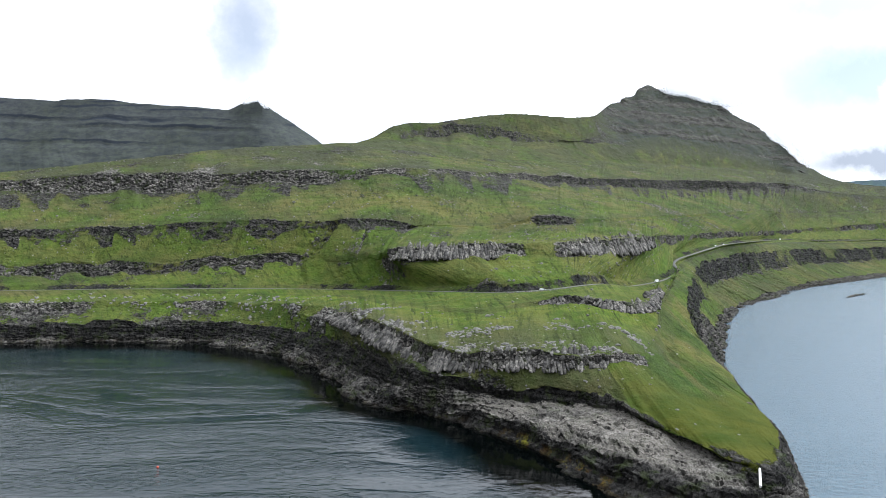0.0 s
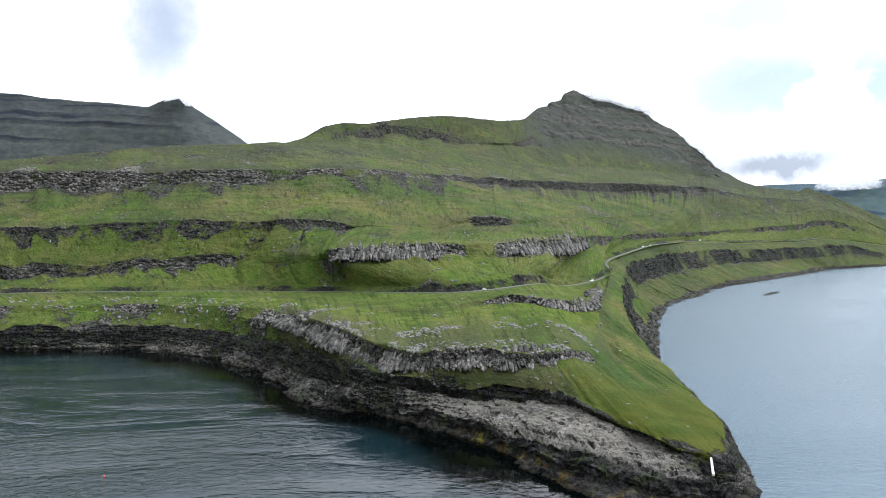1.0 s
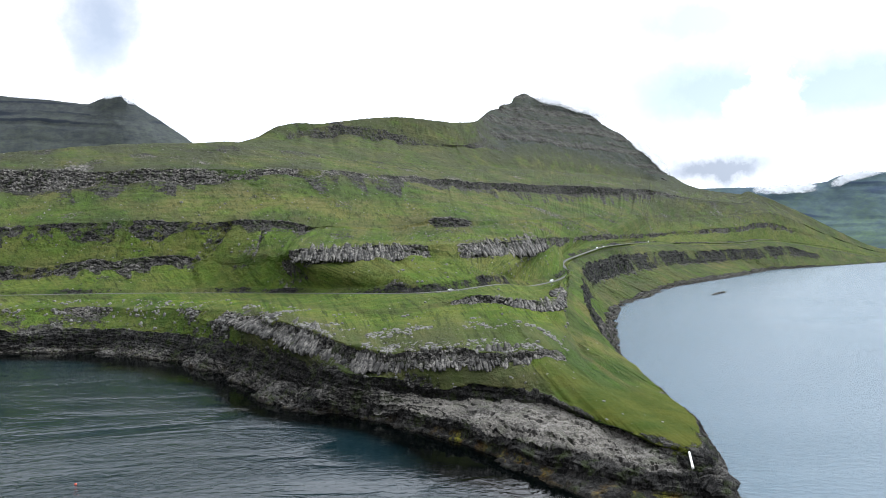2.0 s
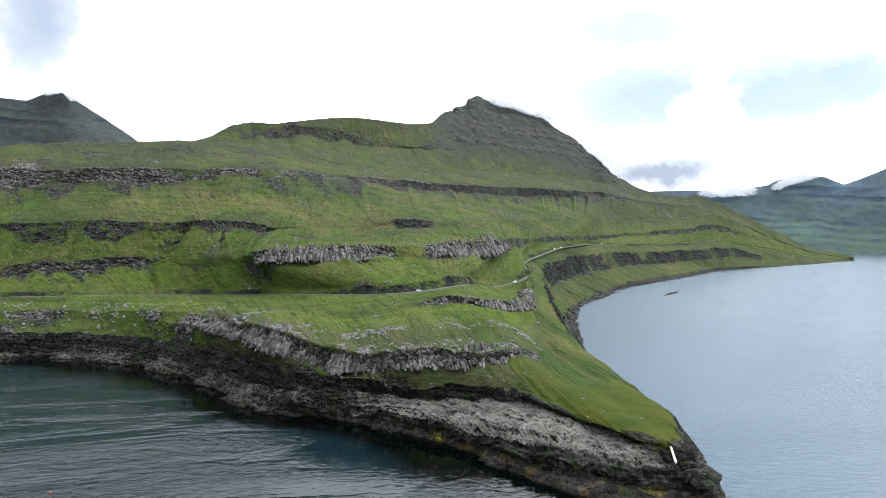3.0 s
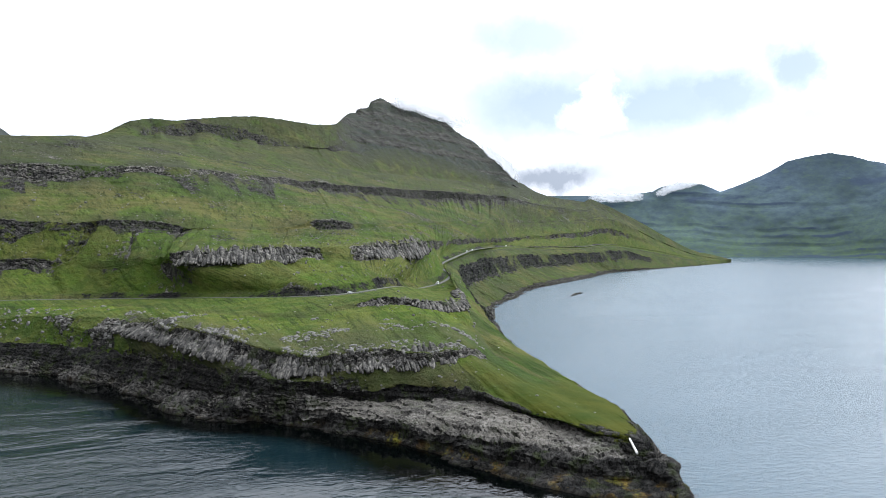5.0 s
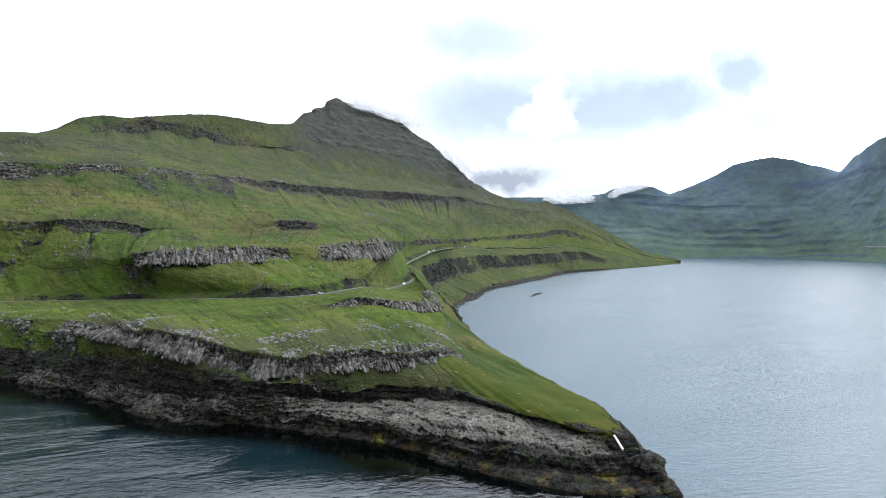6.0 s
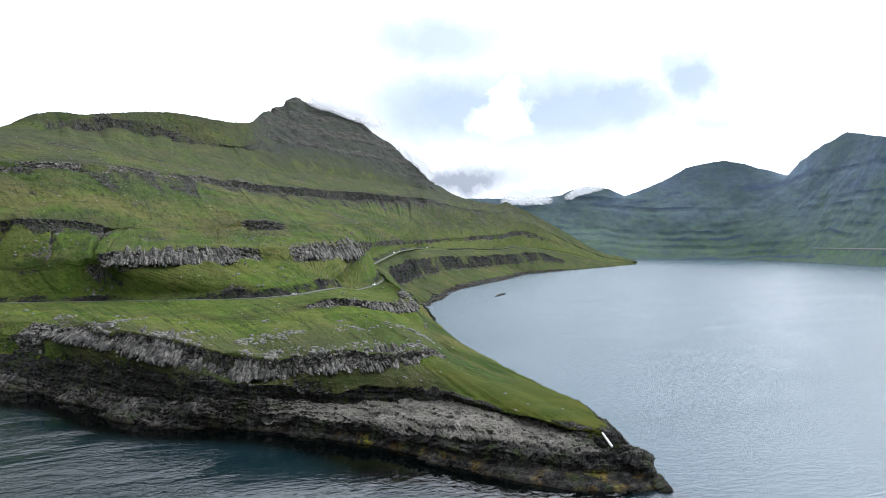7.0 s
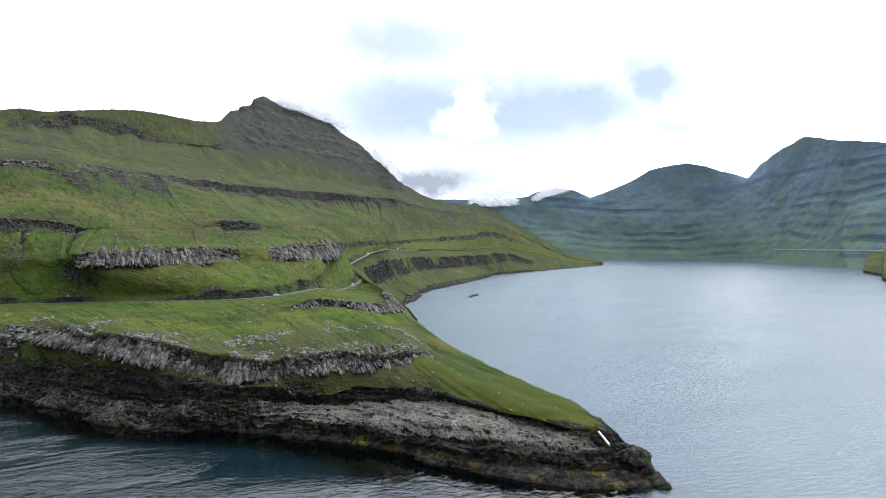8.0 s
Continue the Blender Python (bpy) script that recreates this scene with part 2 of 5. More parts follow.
def grass_color(n):
    """Sheep-grazed slopes: bright and dull greens, straw, heath browns, worn runnels down the fall line and faint terracettes."""
    c = n.ramp(n.noise(120, 5, 0.6), (0.42, (0.036, 0.066, 0.015)), (0.50, (0.072, 0.097, 0.023)), (0.58, (0.122, 0.122, 0.038)))
    c = n.mix(n.ramp(n.noise(42, 6, 0.62), (0.46, 0.0), (0.60, 0.7)), c, (0.074, 0.130, 0.016))
    straw = n.ramp(n.noise(26, 6, 0.66, slope_way(n, 0.2, 0.6, 1.2)), (0.49, 0.0), (0.62, 1.0))
    c = n.mix(n.math("MULTIPLY", straw, 0.6), c, (0.128, 0.110, 0.046))
    bare = n.ramp(n.noise(15, 7, 0.7, slope_way(n, 0.3, 1.0, 0.5)), (0.55, 0.0), (0.66, 1.0))
    c = n.mix(n.math("MULTIPLY", bare, 0.5), c, (0.055, 0.055, 0.030))
    heath = n.ramp(n.noise(30, 7, 0.7, slope_way(n, 0.2, 0.7, 1.0)), (0.36, 0.35), (0.55, 1.0))
    c = n.mix(n.math("MULTIPLY", n.attr("heath"), heath, clamp=True), c, (0.056, 0.060, 0.036))
    stony = n.math("MULTIPLY", n.math("SUBTRACT", n.attr("heath"), 1.05), 1.6, clamp=True)
    c = n.mix(n.math("MULTIPLY", stony, n.ramp(n.noise(22, 6, 0.7, slope_way(n, 0.4, 1.0, 0.6)), (0.38, 0.45), (0.56, 0.9))), c, (0.046, 0.052, 0.052))  # bare stony ground near the top
    trods = n.noise(5.0, 5, 0.65, slope_way(n, 0.0, 0.14, 1.5))
    c = n.mix(n.math("MULTIPLY", n.ramp(trods, (0.38, 1.0), (0.50, 0.0)), 0.42), c, (0.038, 0.048, 0.019))
    c = n.mix(n.math("MULTIPLY", n.attr("lush"), 0.8), c, n.mix(n.ramp(n.noise(9, 6, 0.65), (0.4, 0.0), (0.6, 1.0)), (0.058, 0.112, 0.014), (0.138, 0.166, 0.028)))
    runnels = n.ramp(n.noise(5.5, 4, 0.6, slope_way(n, 0.5, 1.0, 0.07)), (0.33, 1.0), (0.445, 0.0))
    where = n.ramp(n.noise(60, 5, 0.6), (0.36, 0.1), (0.54, 1.0))
    c = n.mix(n.math("MULTIPLY", n.math("MULTIPLY", runnels, n.attr("lines")), where), c, (0.018, 0.024, 0.011))
    fine = n.ramp(n.noise(3.6, 6, 0.72, slope_way(n, 0.3, 1.0, 0.7)), (0.40, 1.0), (0.50, 0.0))
    tussock = n.math("MULTIPLY", n.ramp(n.noise(34, 4, 0.6), (0.40, 0.35), (0.58, 1.0)), 0.75)
    c = n.mix(n.math("MULTIPLY", fine, tussock), c, (0.022, 0.033, 0.012))
    glint = n.ramp(n.noise(2.4, 6, 0.75), (0.60, 0.0), (0.70, 1.0))
    c = n.mix(n.math("MULTIPLY", glint, 0.3), c, (0.18, 0.18, 0.09))
    short = n.mix(n.ramp(n.noise(16, 6, 0.6), (0.38, 0.0), (0.62, 1.0)), (0.034, 0.053, 0.008), (0.064, 0.070, 0.012))
    dots = n.ramp(n.cells(6.5, feature="F1"), (0.085, 1.0), (0.12, 0.0))
    c = n.mix(n.math("MULTIPLY", dots, n.ramp(n.noise(19, 5, 0.65), (0.50, 0.0), (0.58, 0.85))), c, (0.27, 0.26, 0.235))  # half-buried stones
    short = n.mix(n.ramp(n.noise(1.4, 5, 0.7), (0.35, 0.35), (0.5, 0.0)), short, (0.030, 0.042, 0.010))
    return n.mix(n.attr("mown"), c, short)


def land_material():
    n = Nodes("land")
    edge = n.math("ADD", n.attr("rock"), n.math("MULTIPLY", n.math("SUBTRACT", n.noise(5.0, 7, 0.75), 0.5), 1.5))
    mask = n.ramp(edge, (0.46, 0.0), (0.55, 1.0))
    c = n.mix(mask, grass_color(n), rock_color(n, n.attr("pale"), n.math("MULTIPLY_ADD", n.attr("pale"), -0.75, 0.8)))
    rel = n.mix(mask, n.math("MULTIPLY", n.noise(2.4, 7, 0.7), n.math("MULTIPLY_ADD", n.attr("mown"), -0.9, 1.3)), n.math("ADD", n.noise(1.6, 7, 0.75, n.scaled((1, 1, 0.5))), n.noise(4.0, 5, 0.7, n.scaled((1, 1, 0.4)))))
    normal = n.bump(rel, 1.0, 1.5)
    return n.done(c, n.mix(mask, (0.95, 0.95, 0.95), (0.8, 0.8, 0.8)), normal, **{"Specular IOR Level": 0.05})


def column_material():
    """Weathered basalt pillars: grey with pale lichen, darker stained flanks and cross joints."""
    n = Nodes("basalt_column")
    tint = n.nt.nodes.new("ShaderNodeObjectInfo").outputs["Random"]
    tall = n.scaled((1, 1, 0.55))
    c = n.ramp(n.noise(1.9, 7, 0.72, tall), (0.34, (0.030, 0.030, 0.030)), (0.47, (0.110, 0.107, 0.100)), (0.60, (0.285, 0.272, 0.248)))
    c = n.mix(n.ramp(n.noise(9.0, 4, 0.6), (0.42, 0.65), (0.56, 0.0)), c, (0.060, 0.059, 0.056))
    c = n.mix(n.ramp(n.noise(1.1, 4, 0.6, n.scaled((0.6, 0.6, 1.6))), (0.34, 0.7), (0.42, 0.0)), c, (0.016, 0.016, 0.015))
    c = n.mix(n.ramp(n.noise(6.0, 5, 0.7), (0.60, 0.0), (0.66, 0.5)), c, (0.045, 0.058, 0.020))
    c = n.mix(1.0, c, n.ramp(tint, (0.0, (0.55, 0.55, 0.56)), (1.0, (1.20, 1.18, 1.14))), "MULTIPLY")
    return n.done(c, 0.9, n.bump(n.noise(1.1, 5, 0.65, tall), 1.0, 0.3), **{"Specular IOR Level": 0.05})


def stone_material(name, pale_share):
    n = Nodes(name)
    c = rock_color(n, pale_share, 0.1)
    tint = n.nt.nodes.new("ShaderNodeObjectInfo").outputs["Random"]
    c = n.mix(1.0, c, n.ramp(tint, (0.0, (0.72, 0.72, 0.72)), (1.0, (1.15, 1.13, 1.1))), "MULTIPLY")
    return n.done(c, 0.85, n.bump(n.noise(0.9, 7, 0.75, n.scaled((1, 1, 0.4))), 1.0, 0.5), **{"Specular IOR Level": 0.05})


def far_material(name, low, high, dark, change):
    """Distant slopes: grass below, barer ground above a level, broken rock bands, fields of stone and darker heath; the
    blue-grey of distance haze is put into the colours.
    """
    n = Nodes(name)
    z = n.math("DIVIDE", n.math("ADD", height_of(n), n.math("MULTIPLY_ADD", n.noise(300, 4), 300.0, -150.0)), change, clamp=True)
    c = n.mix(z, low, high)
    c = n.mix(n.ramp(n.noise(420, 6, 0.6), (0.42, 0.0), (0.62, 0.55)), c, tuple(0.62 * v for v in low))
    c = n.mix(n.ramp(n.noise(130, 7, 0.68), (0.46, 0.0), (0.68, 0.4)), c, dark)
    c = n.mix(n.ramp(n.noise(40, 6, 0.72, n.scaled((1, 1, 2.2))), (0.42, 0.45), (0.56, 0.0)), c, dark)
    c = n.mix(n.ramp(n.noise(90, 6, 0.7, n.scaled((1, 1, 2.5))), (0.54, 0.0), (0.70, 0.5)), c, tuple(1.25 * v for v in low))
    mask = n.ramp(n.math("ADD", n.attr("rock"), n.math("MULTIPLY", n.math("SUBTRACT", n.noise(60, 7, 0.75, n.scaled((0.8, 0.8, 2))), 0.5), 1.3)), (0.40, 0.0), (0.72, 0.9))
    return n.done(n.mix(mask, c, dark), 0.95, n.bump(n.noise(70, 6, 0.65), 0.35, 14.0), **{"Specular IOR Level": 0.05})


def sea_material():
    """Sheltered, glassier water in the near bay and close under the cliffs; open water roughened by wind past the headland."""
    n = Nodes("sea")
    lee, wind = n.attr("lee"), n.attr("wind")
    rolling = n.math("MULTIPLY_ADD", n.attr("near"), 0.8, 0.8)
    slick = n.ramp(n.noise(75, 5, 0.55, n.scaled((0.55, 1.5, 1)), 1.2), (0.40, 0.14), (0.58, 0.9))
    calm = n.math("MULTIPLY", n.math("MULTIPLY", slick, rolling), n.math("SUBTRACT", 1.0, n.math("MULTIPLY", lee, 0.93)))
    swell = n.noise(7.5, 2, 0.5, n.scaled((0.85, 1.15, 1)), 0.5)
    chop = n.noise(3.2, 4, 0.55, n.scaled((0.9, 1.15, 1)), 0.7)
    bay = n.math("MULTIPLY", n.math("ADD", n.math("MULTIPLY", swell, 0.9), n.math("MULTIPLY", chop, 0.95)), calm)
    cats_paw = n.ramp(n.noise(160, 4, 0.55, n.scaled((0.5, 1.6, 1)), 0.8), (0.38, 0.55), (0.60, 1.15))
    open_sea = n.math("MULTIPLY", n.noise(3.0, 5, 0.66, n.scaled((0.6, 1.2, 1)), 0.4), n.math("MULTIPLY", cats_paw, 1.7))
    normal = n.bump(n.mix(wind, bay, open_sea), 0.5, 1.0)
    rough = n.mix(wind, (0.035, 0.035, 0.035), (0.26, 0.26, 0.26))
    bay_tone = n.mix(n.math("MULTIPLY", lee, 1.8, clamp=True), n.mix(n.noise(130, 4, 0.5), (0.0034, 0.0105, 0.0132), (0.0066, 0.0200, 0.0255)), (0.0005, 0.0011, 0.0011))  # the cliffs' dark reflection is put into the water colour close under them
    tone = n.mix(wind, bay_tone, (0.050, 0.090, 0.118))
    return n.done(tone, rough, normal, IOR=1.33)


def plain(name, color, rough=0.6, grain=0.12, metres=0.5, metal=0.0):
    """Paint, tar or stone with a slight mottle."""
    n = Nodes(name)
    dark = tuple(v * (1 - 2 * grain) for v in color)
    return n.done(n.mix(n.noise(metres, 5, 0.6), dark, tuple(min(1, v * (1 + grain)) for v in color)), rough, None, Metallic=metal)


LAND = land_material()
SEA = sea_material()
# Distance haze is put into these base colours, most in the right range.
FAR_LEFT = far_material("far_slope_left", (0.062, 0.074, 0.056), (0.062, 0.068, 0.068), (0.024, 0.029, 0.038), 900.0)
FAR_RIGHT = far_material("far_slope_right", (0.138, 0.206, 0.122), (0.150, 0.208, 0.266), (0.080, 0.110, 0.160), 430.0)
CRAG = column_material()
BOULDER = stone_material("boulder_stone", 0.7)
LICHEN = plain("lichen_stone", (0.17, 0.165, 0.15), 0.9, 0.35, 0.8)
TAR = plain("road_tar", (0.095, 0.096, 0.09), 0.9, 0.2, 1.5)


# ---- the lie of the land ----
# Level lines from the sea up to the ridge. Each row: station along the coast, x, y (and z) in metres.
SHORE = [(0, -457, 545), (1, -397, 560), (2, -307, 570), (3, -207, 553), (4, -121, 472), (5, -71, 376), (6, -29, 342), (7, 11, 298), (7.5, 23, 274), (7.8, 31, 260), (8, 38, 248), (8.4, 51, 228),
    (8.8, 71, 208), (9, 85, 206.5), (9.3, 93, 214), (9.4, 106, 245), (9.5, 114, 274), (9.8, 123, 328), (10.05, 134, 386), (10.3, 144, 440), (10.8, 172, 545), (11.3, 244, 751), (12.5, 398, 1022),
    (13.3, 508, 1190), (14, 618, 1310), (15, 810, 1515), (16, 992, 1724), (17, 1130, 1821), (17.5, 1314, 1953), (18, 1547, 2107), (19, 1972, 2421)]
LIP = [(0, -465, 555, 1.2), (1, -404, 570, 1.2), (2, -310, 574, 1.2), (3, -213, 569, 1.6), (4, -123, 483, 3.0), (5, -63, 380, 4.5),
    (6, -29, 347, 6.0), (7, 5, 315, 7.5), (7.5, 25, 289, 8.6), (8, 41, 262, 9.0), (9, 85, 223, 6.5), (9.3, 93.5, 221, 5.5), (9.4, 105, 247, 5.5), (9.5, 112, 274, 6.0), (9.8, 121, 329, 6.0),
    (10.05, 132, 385, 6.0), (10.3, 141, 440, 6.0), (10.8, 162, 545, 9.0), (11.3, 233, 748, 4.0), (12.5, 388, 1030, 4.0), (13.3, 496, 1198, 4.0)]
FOOT = [(0, -470, 561, 3.0), (1, -404, 571, 3.0), (2, -308, 571, 3.0), (3, -213, 572, 4.0), (4, -125, 488, 6.0), (5, -56, 383, 9.5),
    (6, -26, 347, 12.0), (7, 9, 335, 11.0), (8, 57, 300, 12.5), (9, 80, 256, 11.0), (9.3, 93, 229, 8.5), (9.4, 103.5, 250, 9.3),
    (9.5, 111, 275, 9.3), (9.8, 120, 330, 9.6), (10.05, 130, 385, 10.2), (10.3, 136, 440, 11.0), (10.8, 152, 545, 25.0), (11.3, 216, 745, 20.0), (12, 268, 888, 28.0), (12.5, 322, 980, 30.0),
    (13.3, 408, 1140, 30.0), (14, 600, 1400, 30.0), (15, 742, 1545, 28.0), (16, 930, 1700, 30.0), (17, 1180, 1900, 32.0), (17.5, 1333, 1984, 12.7),
    (18, 1564, 2131, 5.5), (19, 1972, 2420, 1.3)]
EDGE = [(0, -472, 566, 12.0), (1, -406, 577, 14.0), (2, -309, 580, 16.0), (3, -214, 580, 15.0), (4, -123, 506, 14.0), (5, -56, 390, 17.0),
    (6, -26, 347, 19.0), (7, 9, 337, 16.5), (8, 49, 315, 17.0), (8.5, 65, 274, 14.5), (9, 86, 239, 11.5), (9.3, 94, 238, 11.4),
    (9.4, 101, 252, 12.0), (9.5, 109, 276, 11.8), (9.8, 118, 331, 12.2), (10.05, 127.5, 386, 13.2), (10.3, 131, 430, 14.6), (10.8, 144, 540, 36.0), (11.3, 206, 748, 44.0), (12, 256, 892, 53.0),
    (12.5, 308, 975, 56.0), (13.3, 398, 1148, 58.0), (14, 592, 1410, 58.0), (15, 732, 1557, 54.0), (16, 922, 1714, 56.0), (17, 1172, 1915, 54.0),
    (17.5, 1352, 2016, 25.4), (18, 1581, 2154, 11.1), (19, 1972, 2420, 2.7)]
COLFOOT = [(0, -490, 592, 20.0), (1, -420, 598, 22.0), (2, -318, 602, 24.0), (3, -220, 600, 24.0), (4, -130, 525, 27.1), (5, -72, 420, 25.9),
    (6, -28, 358, 20.4), (7, 4, 342, 22.9), (8, 46, 336, 24.4), (9, 74, 350, 24.7), (9.4, 95, 380, 20.0), (9.8, 100, 410, 26.0),
    (10.3, 116, 475, 35.0), (10.8, 138, 550, 42.0)]
COLTOP = [(0, -493, 597, 25.0), (1, -424, 604, 28.0), (2, -320, 607, 30.0), (3, -222, 605, 30.0), (4, -122, 530, 34.2), (5, -70, 428, 36.7),
    (6, -27, 362, 31.1), (7, 4, 346, 32.2), (8, 46, 340, 33.4), (9, 74, 355, 28.5), (9.4, 94, 390, 23.0), (9.8, 98, 420, 29.0),
    (10.3, 113, 485, 38.0), (10.8, 137, 560, 43.5)]
ROAD = [(0, -548, 655, 33.4), (1, -460, 650, 35.5), (2, -348, 646, 37.6), (3, -240, 643, 38.5), (4, -156, 641, 38.3), (5, -98, 600, 40.6),
    (6, -46, 555, 43.3), (7, 2, 512, 46.0), (8, 38, 515, 47.4), (9, 84, 560, 48.7), (10, 131, 634, 43.0), (10.3, 157, 672, 44.1),
    (10.6, 180, 712, 47.3), (10.9, 192, 748, 49.7), (11.2, 198, 795, 54.2), (11.5, 211, 830, 57.6), (12, 244, 890, 62.1), (12.5, 286, 960, 67.4),
    (13, 325, 1026, 71.4), (14, 577, 1476, 73.6), (15, 707, 1584, 70.3), (16, 903, 1728, 70.7), (17, 1156, 1947, 72.8), (17.5, 1393, 2085, 53.3),
    (18, 1619, 2206, 23.3), (19, 1971, 2419, 5.6)]
B1FOOT = [(0, -577, 690, 46.4), (1, -491, 695, 47.9), (2, -376, 698, 47.7), (3, -257, 690, 54.9), (4, -177, 685, 62.2), (5, -109, 640, 63.8),
    (6, -77, 590, 66.5), (7, -16, 575, 67.0), (8, 22, 577, 69.1), (8.6, 61, 585, 71.1), (9, 108, 625, 68.9), (10, 157, 720, 74.4),
    (11, 222, 870, 76.3), (12, 301, 1030, 79.6), (13, 382, 1160, 82.0), (14, 608, 1544, 83.6), (15, 749, 1664, 91.2), (16, 943, 1797, 97.5),
    (17, 1194, 2006, 102.0), (17.5, 1418, 2126, 69.8), (18, 1641, 2237, 30.5), (19, 1970, 2418, 7.4)]
B1TOP = [(0, -583, 698, 59.2), (1, -496, 702, 57.2), (2, -379, 705, 60.5), (3, -260, 697, 65.7), (4, -179, 690, 68.5), (5, -110, 645, 71.2),
    (6, -78, 597, 77.1), (7, -17, 585, 79.9), (8, 18, 587, 80.2), (8.6, 62, 595, 81.0), (9, 109, 635, 83.8), (10, 159, 730, 85.4),
    (11, 224, 880, 85.6), (12, 304, 1040, 88.3), (13, 385, 1170, 90.0), (14, 613, 1553, 92.8), (15, 753, 1673, 101.4), (16, 948, 1805, 110.5),
    (17, 1199, 2015, 118.7), (17.5, 1427, 2141, 76.2), (18, 1650, 2249, 33.2), (19, 1970, 2418, 8.0)]
B2FOOT = [(0, -622, 745, 83.1), (1, -522, 740, 85.8), (2, -395, 735, 89.6), (3, -270, 725, 93.8), (4, -172, 710, 95.0), (5, -115, 705, 94.7),
    (6, -71, 715, 94.6), (7, -9, 735, 92.9), (8, 54, 743, 96.7), (8.6, 84, 755, 97.9), (9, 135, 820, 101.1), (10, 202, 930, 105.6),
    (11, 305, 1130, 112.7), (12, 428, 1330, 120.8), (13, 568, 1520, 129.8), (14, 659, 1652, 127.1), (15, 799, 1762, 131.5), (16, 994, 1883, 142.0),
    (17, 1226, 2057, 147.8), (17.5, 1462, 2198, 99.0), (18, 1681, 2292, 43.2), (19, 1970, 2417, 10.5)]
B2TOP = [(0, -628, 752, 92.3), (1, -527, 747, 93.1), (2, -399, 742, 96.8), (3, -272, 732, 101.5), (4, -174, 717, 103.0), (5, -116, 712, 103.2),
    (6, -71, 720, 100.3), (7, -10, 740, 95.8), (8, 54, 750, 105.5), (8.6, 84, 762, 105.1), (9, 137, 827, 105.1), (10, 205, 940, 109.6),
    (11, 308, 1140, 116.7), (12, 431, 1340, 124.8), (13, 571, 1530, 133.8), (14, 662, 1662, 131.0), (15, 802, 1772, 136.0), (16, 996, 1893, 146.0),
    (17, 1228, 2066, 152.0)]
B3FOOT = [(0, -738, 885, 140.4), (1, -620, 880, 142.9), (2, -466, 868, 141.1), (3, -320, 862, 144.5), (4, -208, 860, 149.0), (5, -140, 865, 155.6),
    (6, -73, 880, 161.0), (7, -12, 960, 164.0), (8, 71, 1100, 167.6), (8.6, 132, 1200, 169.8), (9, 201, 1290, 170.6), (10, 308, 1420, 175.0),
    (11, 420, 1560, 179.4), (12, 540, 1680, 183.3), (13, 704, 1850, 193.6), (14, 743, 1834, 194.2), (15, 853, 1869, 186.3), (16, 1044, 1970, 181.7),
    (17, 1230, 2120, 180.0)]
B3TOP = [(0, -747, 897, 158.0), (1, -628, 892, 159.6), (2, -473, 882, 166.1), (3, -324, 873, 166.8), (4, -210, 870, 166.8), (5, -142, 873, 165.8),
    (6, -74, 890, 168.7), (7, -13, 970, 170.9), (8, 71, 1110, 178.7), (8.6, 133, 1210, 182.6), (9, 204, 1305, 185.6), (10, 311, 1435, 193.5),
    (11, 424, 1575, 200.7), (12, 545, 1695, 207.3), (13, 710, 1865, 214.2), (14, 751, 1852, 207.9), (15, 856, 1875, 190.0), (16, 1046, 1980, 184.0),
    (17, 1232, 2130, 184.0)]
BROW = [(0, -775, 930, 163.7), (1, -676, 960, 176.0), (2, -528, 985, 191.9), (3, -390, 1050, 215.4), (4, -301, 1100, 225.5), (5, -211, 1090, 223.2),
    (6, -96, 1150, 217.6), (7, -16, 1250, 218.2), (8, 90, 1400, 227.3), (9, 265, 1700, 255.7), (10, 400, 1850, 262.4), (11, 524, 1950, 267.8),
    (12, 658, 2050, 268.2), (13, 818, 2150, 266.1), (14, 848, 2061, 246.6), (15, 908, 1976, 209.4), (16, 1080, 2060, 205.0), (17, 1233, 2150, 205.0)]
B4FOOT = [(5, -191, 1180, 238.6), (6, -113, 1350, 268.6), (7, -8, 1420, 272.2), (8, 99, 1550, 284.2), (9, 246, 1750, 305.3)]
B4TOP = [(5, -181, 1240, 257.7), (6, -114, 1365, 292.9), (7, -8, 1435, 301.9), (8, 100, 1560, 299.9), (9, 248, 1765, 319.3)]
SKY = [(5, -178, 1290, 278.5), (6, -95, 1400, 304.4), (7, 15, 1488, 332.6), (8, 115, 1600, 348.4), (8.6, 206, 1750, 366.3), (9, 274, 1900, 396.7),
    (9.2, 305, 2000, 426.5), (9.35, 346, 2120, 464.3), (9.5, 392, 2220, 488.4), (9.65, 422, 2290, 514.8), (9.8, 456, 2340, 527.3),
    (9.9, 478, 2380, 556.3), (10, 502, 2400, 569.1), (10.4, 548, 2410, 561.2), (11, 595, 2420, 555.0), (11.5, 722, 2420, 520.0),
    (12, 794, 2420, 478.6), (13, 902, 2420, 407.6), (14, 930, 2243, 303.1), (15, 954, 2065, 233.1), (16, 1098, 2100, 217.6),
    (16.5, 1175, 2148, 212.6), (17, 1266, 2209, 209.9), (17.25, 1378, 2232, 172.6), (17.5, 1503, 2267, 126.9), (18, 1718, 2344, 55.4),
    (18.5, 1872, 2400, 32.2), (19, 1969, 2416, 13.4)]
LEDGEFOOT = [(7.4, 26, 455, 42.8), (8, 47, 450, 43.0), (8.5, 60, 446, 43.8), (9.2, 82, 437, 40.3), (9.8, 102, 452, 41.6), (10.2, 121, 520, 46.7)]
LEDGETOP = [(7.4, 27, 460, 45.2), (8, 47, 456, 48.4), (8.5, 61, 452, 48.5), (9.2, 84, 444, 45.8), (9.8, 102, 460, 47.5), (10.2, 121, 526, 50.3)]


